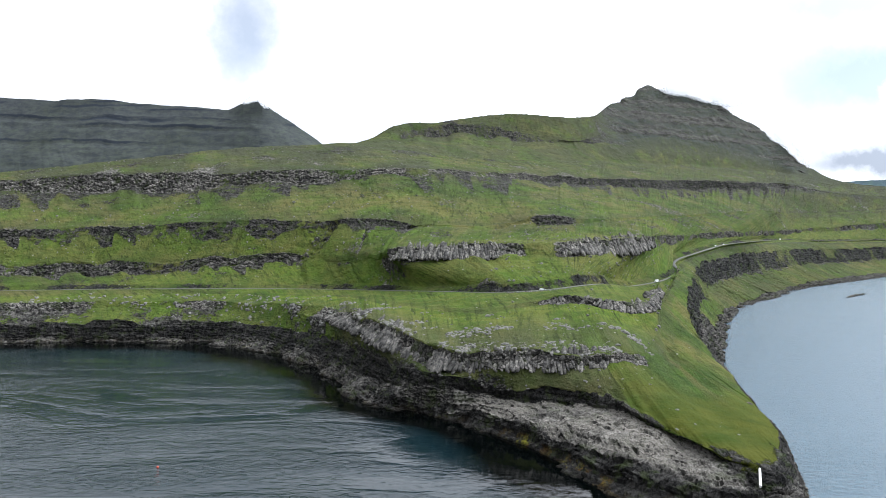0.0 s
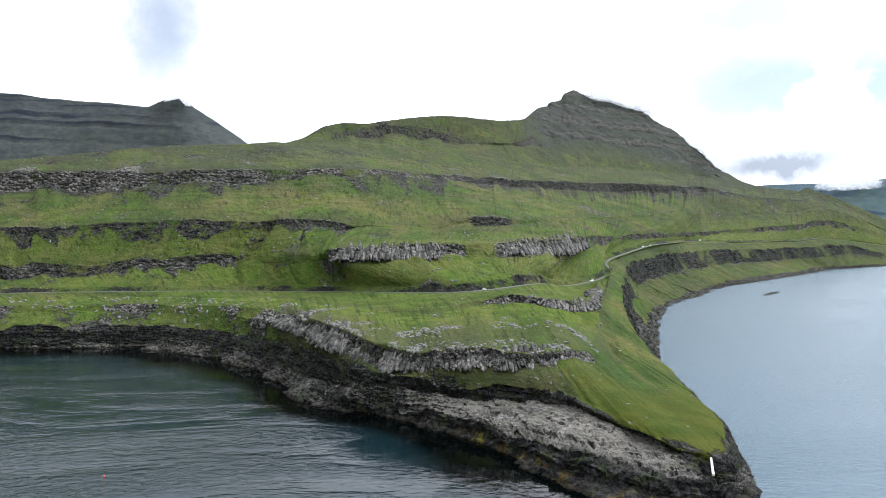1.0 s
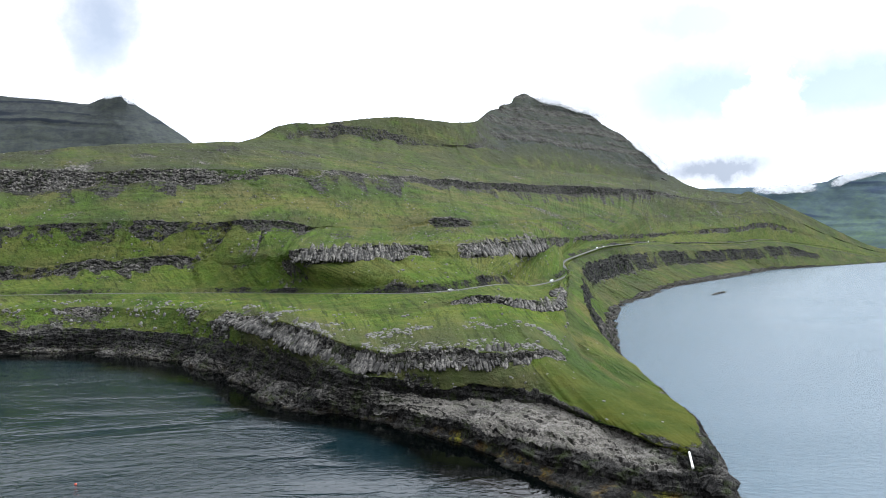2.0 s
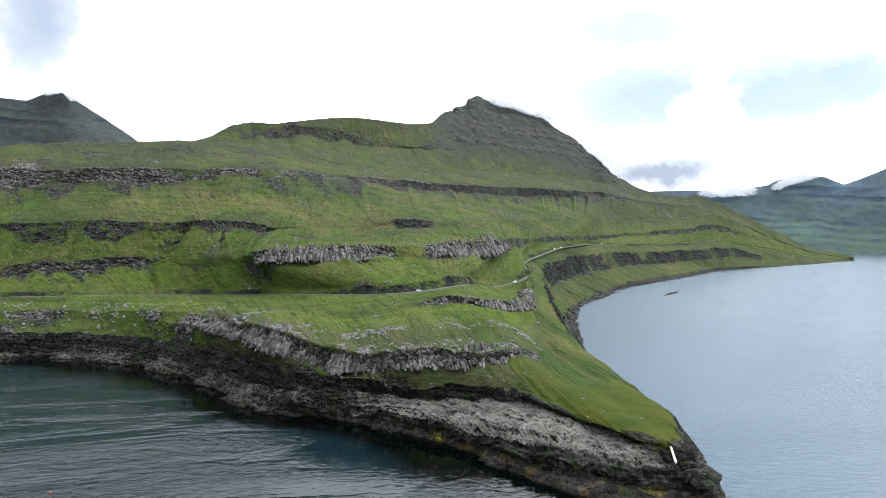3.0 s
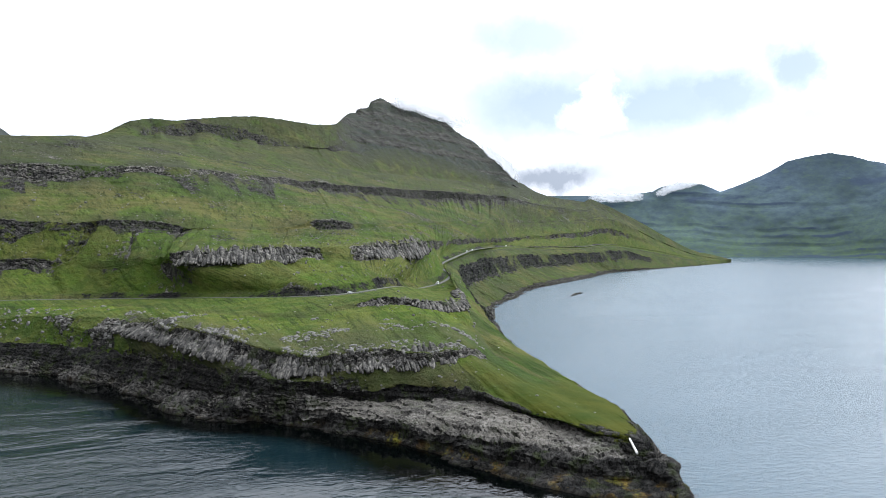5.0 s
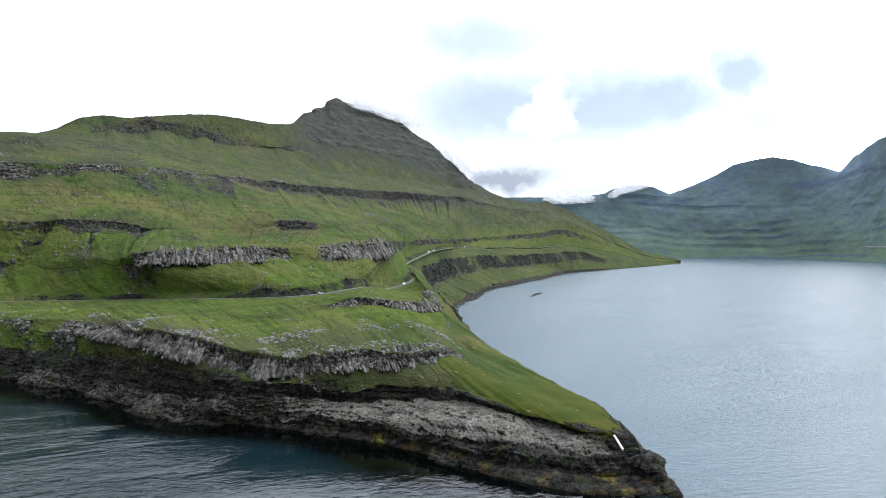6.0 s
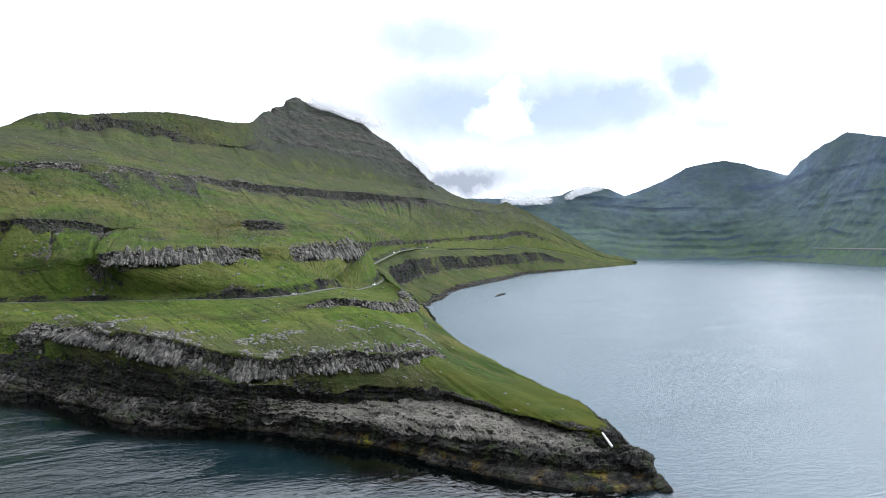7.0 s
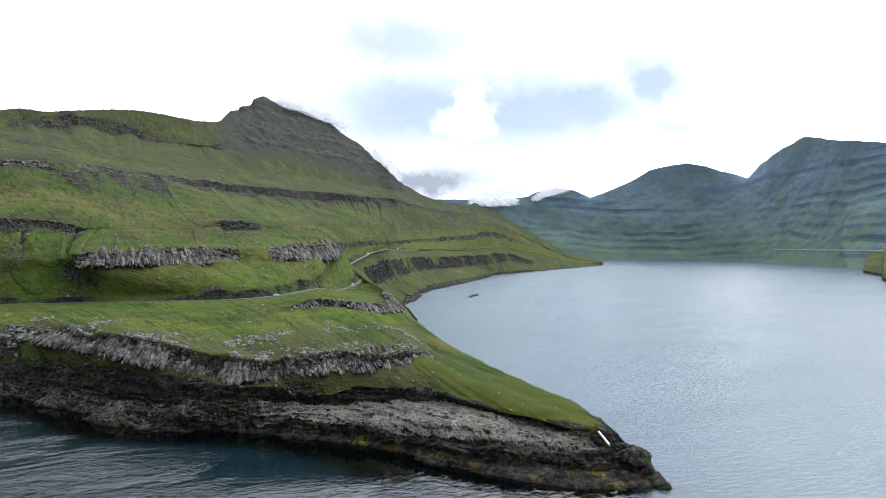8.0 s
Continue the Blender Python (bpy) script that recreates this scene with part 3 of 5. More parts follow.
def curve(rows, u):
    """A smooth line through rows (station, coordinates...) at stations u."""
    a = np.array(rows, float)
    k, p = a[:, 0], a[:, 1:]
    if p.shape[1] == 2:
        p = np.c_[p, np.zeros(len(p))]
    d = np.zeros_like(p)
    slope = np.diff(p, axis=0) / np.diff(k)[:, None]
    w0, w1 = np.diff(k)[:-1, None], np.diff(k)[1:, None]
    d[1:-1] = (slope[:-1] * w1 + slope[1:] * w0) / (w0 + w1)
    d[0], d[-1] = slope[0], slope[-1]
    i = np.clip(np.searchsorted(k, u) - 1, 0, len(k) - 2)
    h = (k[i + 1] - k[i])[:, None]
    s = np.clip((u - k[i]) / h[:, 0], 0, 1)[:, None]
    return (2 * s**3 - 3 * s**2 + 1) * p[i] + (s**3 - 2 * s**2 + s) * h * d[i] + (3 * s**2 - 2 * s**3) * p[i + 1] + (s**3 - s**2) * h * d[i + 1]


def step(a, b, x):
    s = np.clip((x - a) / (b - a), 0, 1)
    return s * s * (3 - 2 * s)


def between(u, *spans):
    """1 within the spans (from, to, softness) of stations, else 0."""
    out = np.zeros_like(u)
    for a, b, soft in spans:
        out = np.maximum(out, step(a - soft, a + soft, u) * (1 - step(b - soft, b + soft, u)))
    return out


PERM = np.random.RandomState(7).permutation(4096)


def lattice(x, y, z):
    """Smooth value noise in -1..1."""
    xi, yi, zi = np.floor(x).astype(int), np.floor(y).astype(int), np.floor(z).astype(int)
    fx, fy, fz = x - xi, y - yi, z - zi
    fx, fy, fz = fx * fx * (3 - 2 * fx), fy * fy * (3 - 2 * fy), fz * fz * (3 - 2 * fz)

    def at(i, j, k):
        return PERM[(PERM[(PERM[(xi + i) & 4095] + yi + j) & 4095] + zi + k) & 4095] / 2047.5 - 1

    a = at(0, 0, 0) * (1 - fx) + at(1, 0, 0) * fx
    b = at(0, 1, 0) * (1 - fx) + at(1, 1, 0) * fx
    c = at(0, 0, 1) * (1 - fx) + at(1, 0, 1) * fx
    d = at(0, 1, 1) * (1 - fx) + at(1, 1, 1) * fx
    return (a * (1 - fy) + b * fy) * (1 - fz) + (c * (1 - fy) + d * fy) * fz


def fbm(p, metres, octaves=3, seed=0.0, tall=1.0):
    out, amp, total = 0, 1.0, 0
    for o in range(octaves):
        k = 2.03**o / metres
        out = out + amp * lattice(p[..., 0] * k + seed, p[..., 1] * k + 13.7 * o, p[..., 2] * k / tall + 3.1)
        total, amp = total + amp, amp * 0.5
    return out / total


def blocks(p, metres, tall=1.0, seed=0, sharp=3.5):
    """Broken blocks of uneven height, 0 in the joints between them."""
    q = np.stack([p[..., 0] / metres, p[..., 1] / metres, p[..., 2] / metres / tall], -1)
    cell = np.floor(q).astype(int)
    first = np.full(q.shape[:-1], 9.0)
    rand = np.zeros(q.shape[:-1])
    second = np.full(q.shape[:-1], 9.0)
    for i in (-1, 0, 1):
        for j in (-1, 0, 1):
            for k in (-1, 0, 1):
                c = cell + (i, j, k)
                h = PERM[(PERM[(PERM[(c[..., 0] + seed) & 4095] + c[..., 1]) & 4095] + c[..., 2]) & 4095]
                site = c + np.stack([h % 64, (h // 64), PERM[h] % 64], -1) / 64.0
                d = ((q - site) ** 2).sum(-1)
                second = np.minimum(second, np.maximum(first, d))
                rand = np.where(d < first, (PERM[(h + 77) & 4095] % 256) / 255.0, rand)
                first = np.minimum(first, d)
    return np.clip(sharp * (np.sqrt(second) - np.sqrt(first)), 0, 1) ** 0.4 * (0.35 + 0.65 * rand)


def ragged(lines, i, metres, reach, seed):
    """Line i wanders up and down the slope between its neighbours."""
    at = lines[i]
    k = metres * fbm(at * (1, 1, 0), reach, 3, seed)
    up, down = lines[i + 1] - at, at - lines[i - 1]
    up_share = np.clip(k / np.maximum(np.linalg.norm(up, axis=1), 1), 0, 0.45)[:, None]
    down_share = np.clip(-k / np.maximum(np.linalg.norm(down, axis=1), 1), 0, 0.45)[:, None]
    return at + up * up_share - down * down_share


def full(rows, low, high, share):
    """Rows reaching over all stations: where a line has none, it runs at a share of the way from line low to line high."""
    have = [r[0] for r in rows]
    extra = [s for s in np.r_[0:19.01:0.5] if s < min(have) - 0.3 or s > max(have) + 0.3]
    if not extra:
        return rows
    e = np.array(extra)
    p = curve(low, e) * (1 - share) + curve(high, e) * share
    return sorted([*rows, *[(s, *q) for s, q in zip(extra, p)]])


SKY_FULL = full(SKY, [(s, x, y + 260, z - 6) for s, x, y, z in BROW if s < 5] + [r for r in SKY if r[0] >= 5], SKY, 0.0)
ROAD_FULL = full(ROAD, EDGE, SKY, 0.25)
B1F = full(B1FOOT, ROAD_FULL, SKY_FULL, 0.2)
B1T = full(B1TOP, ROAD_FULL, SKY_FULL, 0.25)
B2F = full(B2FOOT, ROAD_FULL, SKY_FULL, 0.45)
B2T = full(B2TOP, ROAD_FULL, SKY_FULL, 0.5)
B3F = full(B3FOOT, ROAD_FULL, SKY_FULL, 0.75)
B3T = full(B3TOP, ROAD_FULL, SKY_FULL, 0.8)
BRW = full(BROW, ROAD_FULL, SKY_FULL, 0.88)
B4F = full(B4FOOT, BRW, SKY_FULL, 0.3)
B4T = full(B4TOP, BRW, SKY_FULL, 0.6)
CF = full(COLFOOT, EDGE, ROAD_FULL, 0.55)
CT = full(COLTOP, EDGE, ROAD_FULL, 0.65)
LF = full(LEDGEFOOT, CT, ROAD_FULL, 0.55)
LT = full(LEDGETOP, CT, ROAD_FULL, 0.65)
LP = full(LIP, [(r[0], r[1], r[2], 0) for r in SHORE], FOOT, 0.2)


def stations(lines, nearest, share):
    """Stations spaced evenly to the eye: about the given metres, wider with distance."""
    u = np.linspace(0, 19, 6000)
    size = np.zeros(len(u) - 1)
    for rows in lines:
        p = curve(rows, u)
        far = np.hypot(p[:-1, 0] + 40, p[:-1, 1])
        size = np.maximum(size, np.linalg.norm(np.diff(p, axis=0), axis=1) / np.maximum(nearest, far * share))
    total = np.r_[0, np.cumsum(size)]
    return np.interp(np.arange(0, total[-1], 1.0), total, u)


def inward(rows, u):
    """Level direction across the slope, to the left of the line's course (uphill)."""
    d = curve(rows, np.minimum(u + 0.02, 19)) - curve(rows, np.maximum(u - 0.02, 0))
    w = np.c_[-d[:, 1], d[:, 0], 0 * d[:, 0]]
    return w / np.maximum(np.linalg.norm(w, axis=1, keepdims=True), 1e-6)


def grid_mesh(name, p, rock, pale, heath, lush, weed, material, facets=9.0, **more):
    nv, nu = p.shape[:2]
    mesh = bpy.data.meshes.new(name)
    idx = np.arange(nv * nu).reshape(nv, nu)
    quads = np.stack([idx[:-1, :-1], idx[:-1, 1:], idx[1:, 1:], idx[1:, :-1]], -1).reshape(-1, 4)
    mesh.vertices.add(nv * nu)
    mesh.vertices.foreach_set("co", p.reshape(-1).astype(np.float32))
    mesh.loops.add(quads.size)
    mesh.loops.foreach_set("vertex_index", quads.reshape(-1).astype(np.int32))
    mesh.polygons.add(len(quads))
    mesh.polygons.foreach_set("loop_start", np.arange(0, quads.size, 4, dtype=np.int32))
    mesh.polygons.foreach_set("loop_total", np.full(len(quads), 4, dtype=np.int32))
    hard = np.broadcast_to(rock, (nv, nu)).reshape(-1)[quads].mean(1) > facets
    mesh.polygons.foreach_set("use_smooth", ~hard)
    for key, v in (("rock", rock), ("pale", pale), ("heath", heath), ("lush", lush), ("weed", weed), *more.items()):
        a = mesh.attributes.new(key, "FLOAT", "POINT")
        a.data.foreach_set("value", np.broadcast_to(v, (nv, nu)).reshape(-1).astype(np.float32))
    mesh.update(calc_edges=True)
    mesh.materials.append(material)
    return new(name, mesh)


def normals(p):
    du, dv = np.gradient(p, axis=1), np.gradient(p, axis=0)
    n = np.cross(du, dv)
    return n / np.maximum(np.linalg.norm(n, axis=-1, keepdims=True), 1e-6)


def sheet(rows_list, u, counts, wander):
    """Points, and for each row of points which strip it lies in and how far up."""
    lines = [r if isinstance(r, np.ndarray) else curve(r, u) for r in rows_list]
    for i, (metres, reach) in wander.items():
        lines[i] = ragged(lines, i, metres, reach, 80.0 + i)
    pts, strip, share = [], [], []
    for i, n in enumerate(counts):
        for j in range(n):
            s = j / n
            pts.append(lines[i] * (1 - s) + lines[i + 1] * s)
            strip.append(i), share.append(s)
    pts.append(lines[-1]), strip.append(len(counts) - 1), share.append(1.0)
    return np.array(pts), np.array(strip), np.array(share)


def soft_rows(p, times):
    """Rounds the creases between strips a little."""
    for _ in range(times):
        p[1:-1] = 0.5 * p[1:-1] + 0.25 * (p[:-2] + p[2:])
    return p


def lower_land():
    u = stations([SHORE, CF, LF], 0.62, 0.0019)
    into = inward(CF, u)
    shore = curve(SHORE, u)
    road = curve(ROAD_FULL, u)
    rin = inward(ROAD_FULL, u)
    foot = curve(FOOT, u) + into * (3.5 * between(u, (6.2, 8.3, 0.3)))[:, None]  # a dark recess under the turf
    shelf = np.interp(u, [17.2, 18], [4.2, 1.2])[:, None]
    deep = shore - inward(SHORE, u) * 14 - np.array((0, 0, 7.0))
    p, strip, share = sheet([deep, SHORE, LP, foot, EDGE, CF, CT, LF, LT, road - rin * shelf, road + rin * shelf], u, [5, 26, 50, 42, 32, 42, 58, 16, 30, 6],
                          {1: (2.5, 14), 2: (7.0, 17), 3: (5, 16), 4: (7, 18), 5: (6, 20), 6: (6, 18), 7: (3, 15), 8: (3, 12)})
    # the sea face: a low weedy skirt, a steep broken wall, then the lip of the ledge
    rows = np.flatnonzero(strip == 1)
    a, b, f = p[rows[0]], p[rows[-1] + 1], share[rows][:, None]
    steep = (between(u, (5.2, 9.15, 0.35)) * np.clip(0.75 + 0.9 * fbm(a, 22, 2, 71.0), 0, 1))[None]
    over = np.interp(f, [0, 0.40, 0.48, 0.86, 1.0], [0, 0.66, 0.74, 0.76, 1.0])
    rise = np.interp(f, [0, 0.40, 0.48, 0.86, 1.0], [0, 0.20, 0.26, 0.96, 1.0])
    flat_share, tall_share = f + (over - f) * steep, f + (rise - f) * steep
    p[rows, :, :2] = a[None, :, :2] + (b - a)[None, :, :2] * flat_share[..., None]
    p[rows, :, 2] = a[None, :, 2] + (b - a)[None, :, 2] * tall_share
    p = soft_rows(p, 2)
    U = np.broadcast_to(u, p.shape[:2])
    S, H = strip[:, None], share[:, None]
    eased = soft_rows(p.copy(), 160)
    saddle = between(U, (9.1, 10.6, 0.25)) * np.where(S == 4, step(0.0, 0.35, H), np.where((S == 5) | (S == 6), 1.0, 0.0)) * np.where(S == 6, 1 - step(0.5, 1.0, H), 1.0)
    p = p + (eased - p) * saddle[..., None]
    # level beds with flat tops and steep risers along the sea cliffs
    tilt = 0.9 * fbm(p, 40, 2, 17.0) + 0.35 * fbm(p, 6, 2, 18.0)
    bed = (p[..., 2] + tilt) / 1.45
    part_up = bed - np.floor(bed)
    benched = (np.floor(bed) + step(0.62, 1.0, part_up)) * 1.45 - tilt
    p[..., 2] = np.where((S >= 1) & (S <= 3), p[..., 2] + (benched - p[..., 2]) * 0.85 * (1 - step(16.3, 17.2, U)), p[..., 2])
    thin = (p[..., 2] + 0.7 * fbm(p, 12, 3, 74.0)) / 0.75
    over = ((np.floor(thin) + step(0.5, 0.9, thin - np.floor(thin))) - thin) * 0.75
    p[..., 2] += np.where((S == 2) & (U > 5.5) & (U < 9.2), over * 0.9, 0.0)
    left, right = 1 - step(3.6, 4.2, U), step(10.9, 11.5, U)
    patch = fbm(p, 30, 3, 5.0)
    rock = np.zeros(p.shape[:2])
    rock = np.where(S <= 1, 1.0, rock)
    rock = np.where(S == 2, 1 - right, rock)
    rock = np.where(S == 3, np.where(U < 10.9, 1.0 - between(U, (8.2, 9.15, 0.15)) * (0.62 - 0.7 * patch), 1 - right * (0.30 - 0.75 * fbm(p, 60, 4, 61.0) - 0.6 * patch)), rock)
    rock = np.where((S == 2) & (U > 11), right * (0.12 + 0.5 * patch + 0.35 * step(0.7, 1.0, H)), rock)
    rock = np.where(S == 4, np.maximum(between(U, (4.1, 5.8, 0.25)) * 0.75 * (1 - H), np.where(U < 4.2, 0.40 + 0.9 * patch, (U < 8.3) * (0.34 + 0.7 * patch) * (1 - 0.5 * H))), rock)
    rock = np.where((S == 4) & (U > 8.1) & (U < 9.4), (1 - step(0.0, 0.16, H)) * (0.62 + 0.9 * fbm(p, 9, 3, 77.0)), rock)
    rock = np.where(S == 5, np.maximum(between(U, (4.0, 9.05, 0.1)), left * (0.45 + 0.9 * patch)), rock)
    rock = np.where((S == 5) & (U > 4.1), rock * (1 - 0.6 * step(0.7, 1.0, H)), rock)
    rock = np.where(S == 6, between(U, (4.3, 8.8, 0.4)) * (1 - step(0.15, 0.85, H)) * (0.34 + 0.9 * patch), rock)
    rock = np.where(S == 7, between(U, (7.5, 10.2, 0.1)) * 0.95, rock)
    rock = np.where((S == 6) & (U > 10.2), between(U, (10.2, 11.4, 0.2)) * (0.4 + 0.5 * patch), rock)
    rock = np.where((S >= 2) | (p[..., 2] > 1.2), rock * (1 - step(17.0, 17.7, U)), rock)
    for _ in range(3):
        rock[1:-1] = 0.5 * rock[1:-1] + 0.25 * (rock[:-2] + rock[2:])
    near = np.clip(1.4 - np.hypot(p[..., 0], p[..., 1]) / 1400, 0.35, 1)
    n = normals(p)
    flatten = np.where(S == 9, 0.0, np.where((S == 8) & (H > 0.75), (1 - H) * 4, 1.0))
    # grass swells and tussocks
    turf = 1.5 * fbm(p, 26, 3, 1.0) + 0.7 * fbm(p, 7.0, 3, 2.0) + 0.16 * fbm(p, 1.9, 2, 3.0)
    # basalt: buttresses and coves, then rounded blocks with deep joints; pillars where the columns stand
    some = rock > 0.15
    stack, pillar, chip = np.zeros(p.shape[:2]), np.zeros(p.shape[:2]), np.zeros(p.shape[:2])
    stack[some] = blocks(p[some] * (1, 1, 1) + 0.8 * fbm(p[some], 5, 2, 55.0)[:, None], 8.5, 0.28, 3)
    stack[some] = 0.62 * stack[some] + 0.38 * blocks(p[some] + 0.5 * fbm(p[some], 3, 2, 56.0)[:, None], 3.4, 0.4, 23)
    pillar[some] = blocks(p[some], 2.9, 3.2, 5, 2.0)
    chip[some] = blocks(p[some], 1.7, 0.7, 7)
    upright = np.where((S == 5) | (S == 7) | (S == 6), 1.0, np.where(S == 3, 0.45, 0.0))
    level = np.floor(bed)
    beds = lattice(level * 7.31, fbm(p, 30, 2, 4.0) * 3, 0 * bed) * np.where(S <= 3, 0.9, 0.2)
    cove = 5.8 * fbm(p * (1, 1, 0.25), 26, 4, 6.0)
    crag = cove * np.where(S <= 4, 1.0, 0.5) + beds + (1 - upright) * (3.6 * stack - 2.0) + upright * (2.6 * pillar - 1.3) + 0.6 * chip + 0.4 * fbm(p, 1.5, 2, 8.0)
    slab = np.where(S == 2, between(U, (6.4, 8.7, 0.35)) * step(-0.05, 0.12, H), np.where(S == 1, between(U, (6.4, 8.7, 0.3)) * step(0.9, 1.0, H), np.where((S <= 2) & (U < 4.6), 0.7, 0.0)))
    slab = slab * np.clip(0.8 + 1.5 * fbm(p, 22, 4, 72.0), 0.05, 1)
    tip = between(U, (8.75, 9.7, 0.2))
    lowrock = np.where((S == 2) & (U > 6.2) & (U < 9), 0.55 + 0.5 * step(0.35, 0.0, H), 1.0) * (1 - 0.2 * tip) * np.where((S == 1) & (U > 5) & (U < 9.3), 0.55 + 0.45 * step(0.4, 0.55, H), 1.0) * np.where((U > 9.3) & (U < 10.4), 0.45, 1.0)
    run = np.interp(U, np.linspace(0, 19, 400), np.r_[0, np.cumsum(np.linalg.norm(np.diff(curve(EDGE, np.linspace(0, 19, 400)), axis=0), axis=1))])
    lines_down = np.stack([run + 8 * patch, p[..., 2] * 0.12, 0 * run], -1)
    gully = -np.maximum(0, 0.22 - np.abs(fbm(lines_down, 19, 2, 31.0))) * 7 * right * (1 - step(16.3, 17.2, U)) * (S == 2)
    turf = turf + gully
    mown = np.where((S >= 4) & (S <= 6), step(8.0, 8.7, U + 0.25 * patch) * (1 - step(10.3, 10.8, U)) * (1 - step(300, 365, p[..., 1] + 45 * patch)), 0.0) + np.where(S == 3, 0.9 * between(U, (8.9, 9.7, 0.1)), 0.0)
    turf = turf * (1 - 0.6 * mown)
    # the pillars stand proud of the face behind them
    behind = np.where(S == 5, between(U, (4.1, 9.0, 0.1)), np.where(S == 7, between(U, (7.5, 10.2, 0.1)), 0.0)) * np.sin(np.pi * np.clip(H, 0, 1)) ** 0.5
    push = (turf * (1 - rock) + crag * rock * lowrock - 0.3 * behind) * flatten * np.where(S == 0, 0.15, 1.0)
    p = p + n * push[..., None]
    p[..., 2] = np.where((S >= 2) & (p[..., 2] < 0.4), 0.4 + 0.1 * turf, p[..., 2])
    # Strip 3 is kept dark: overhang shade put into the rock colour.
    pale = np.where(S == 5, 0.7, np.where(S == 7, 0.6, np.where(S == 6, 0.9, np.where((S == 2) & (U > 6.3) & (U < 8.9), 0.7, np.where((S == 1) & (U > 5.2) & (U < 9.3), 0.12, np.where((S <= 2) & (U < 6.3), 0.4, np.where(S <= 2, 0.3, np.where(S == 3, 0.1, 0.3))))))))
    lush = np.where((S >= 4) & (S <= 6) & (U < 4.3), 0.45, 0.0) + np.where((S == 6) & (U > 3.5), 0.12 + 0.5 * step(0.3, 0.9, H), 0) + np.where((S == 8) & (U > 3), 0.5, 0)
    weed = between(U, (7.0, 9.3, 0.3)) * np.clip(0.75 + 1.6 * fbm(p, 20, 3, 75.0), 0, 1) + 0.12
    heath = np.where(S == 6, 0.75 * (1 - step(0.1, 0.85, H)), 0.0) + np.where((S == 4) & (U < 8.3), np.where(U < 4.2, 0.25, 0.7), 0.0) + np.where((S == 5) | (S == 8), 0.3, 0.0) + 0.6 * step(10.6, 12.0, U)
    tagged(grid_mesh("ground", p, rock, pale, heath, lush, weed, LAND, 0.5, slab=slab, mown=mown, run=run, climb=p[..., 2], lines=0.04 + 0.8 * right), "green grassy headland with dark basalt sea cliffs and columns", "headland", kind="structure")
    return p, S, U


GULLIES = [(3.75, 4.3, 10, 11), (5.15, 5.95, 6, 9), (4.55, 5.0, 3, 4), (1.75, 1.95, 4, 3), (2.9, 3.2, 3, 2.5), (0.8, 0.95, 4, 3), (5.5, 6.25, 3, 2.5)]


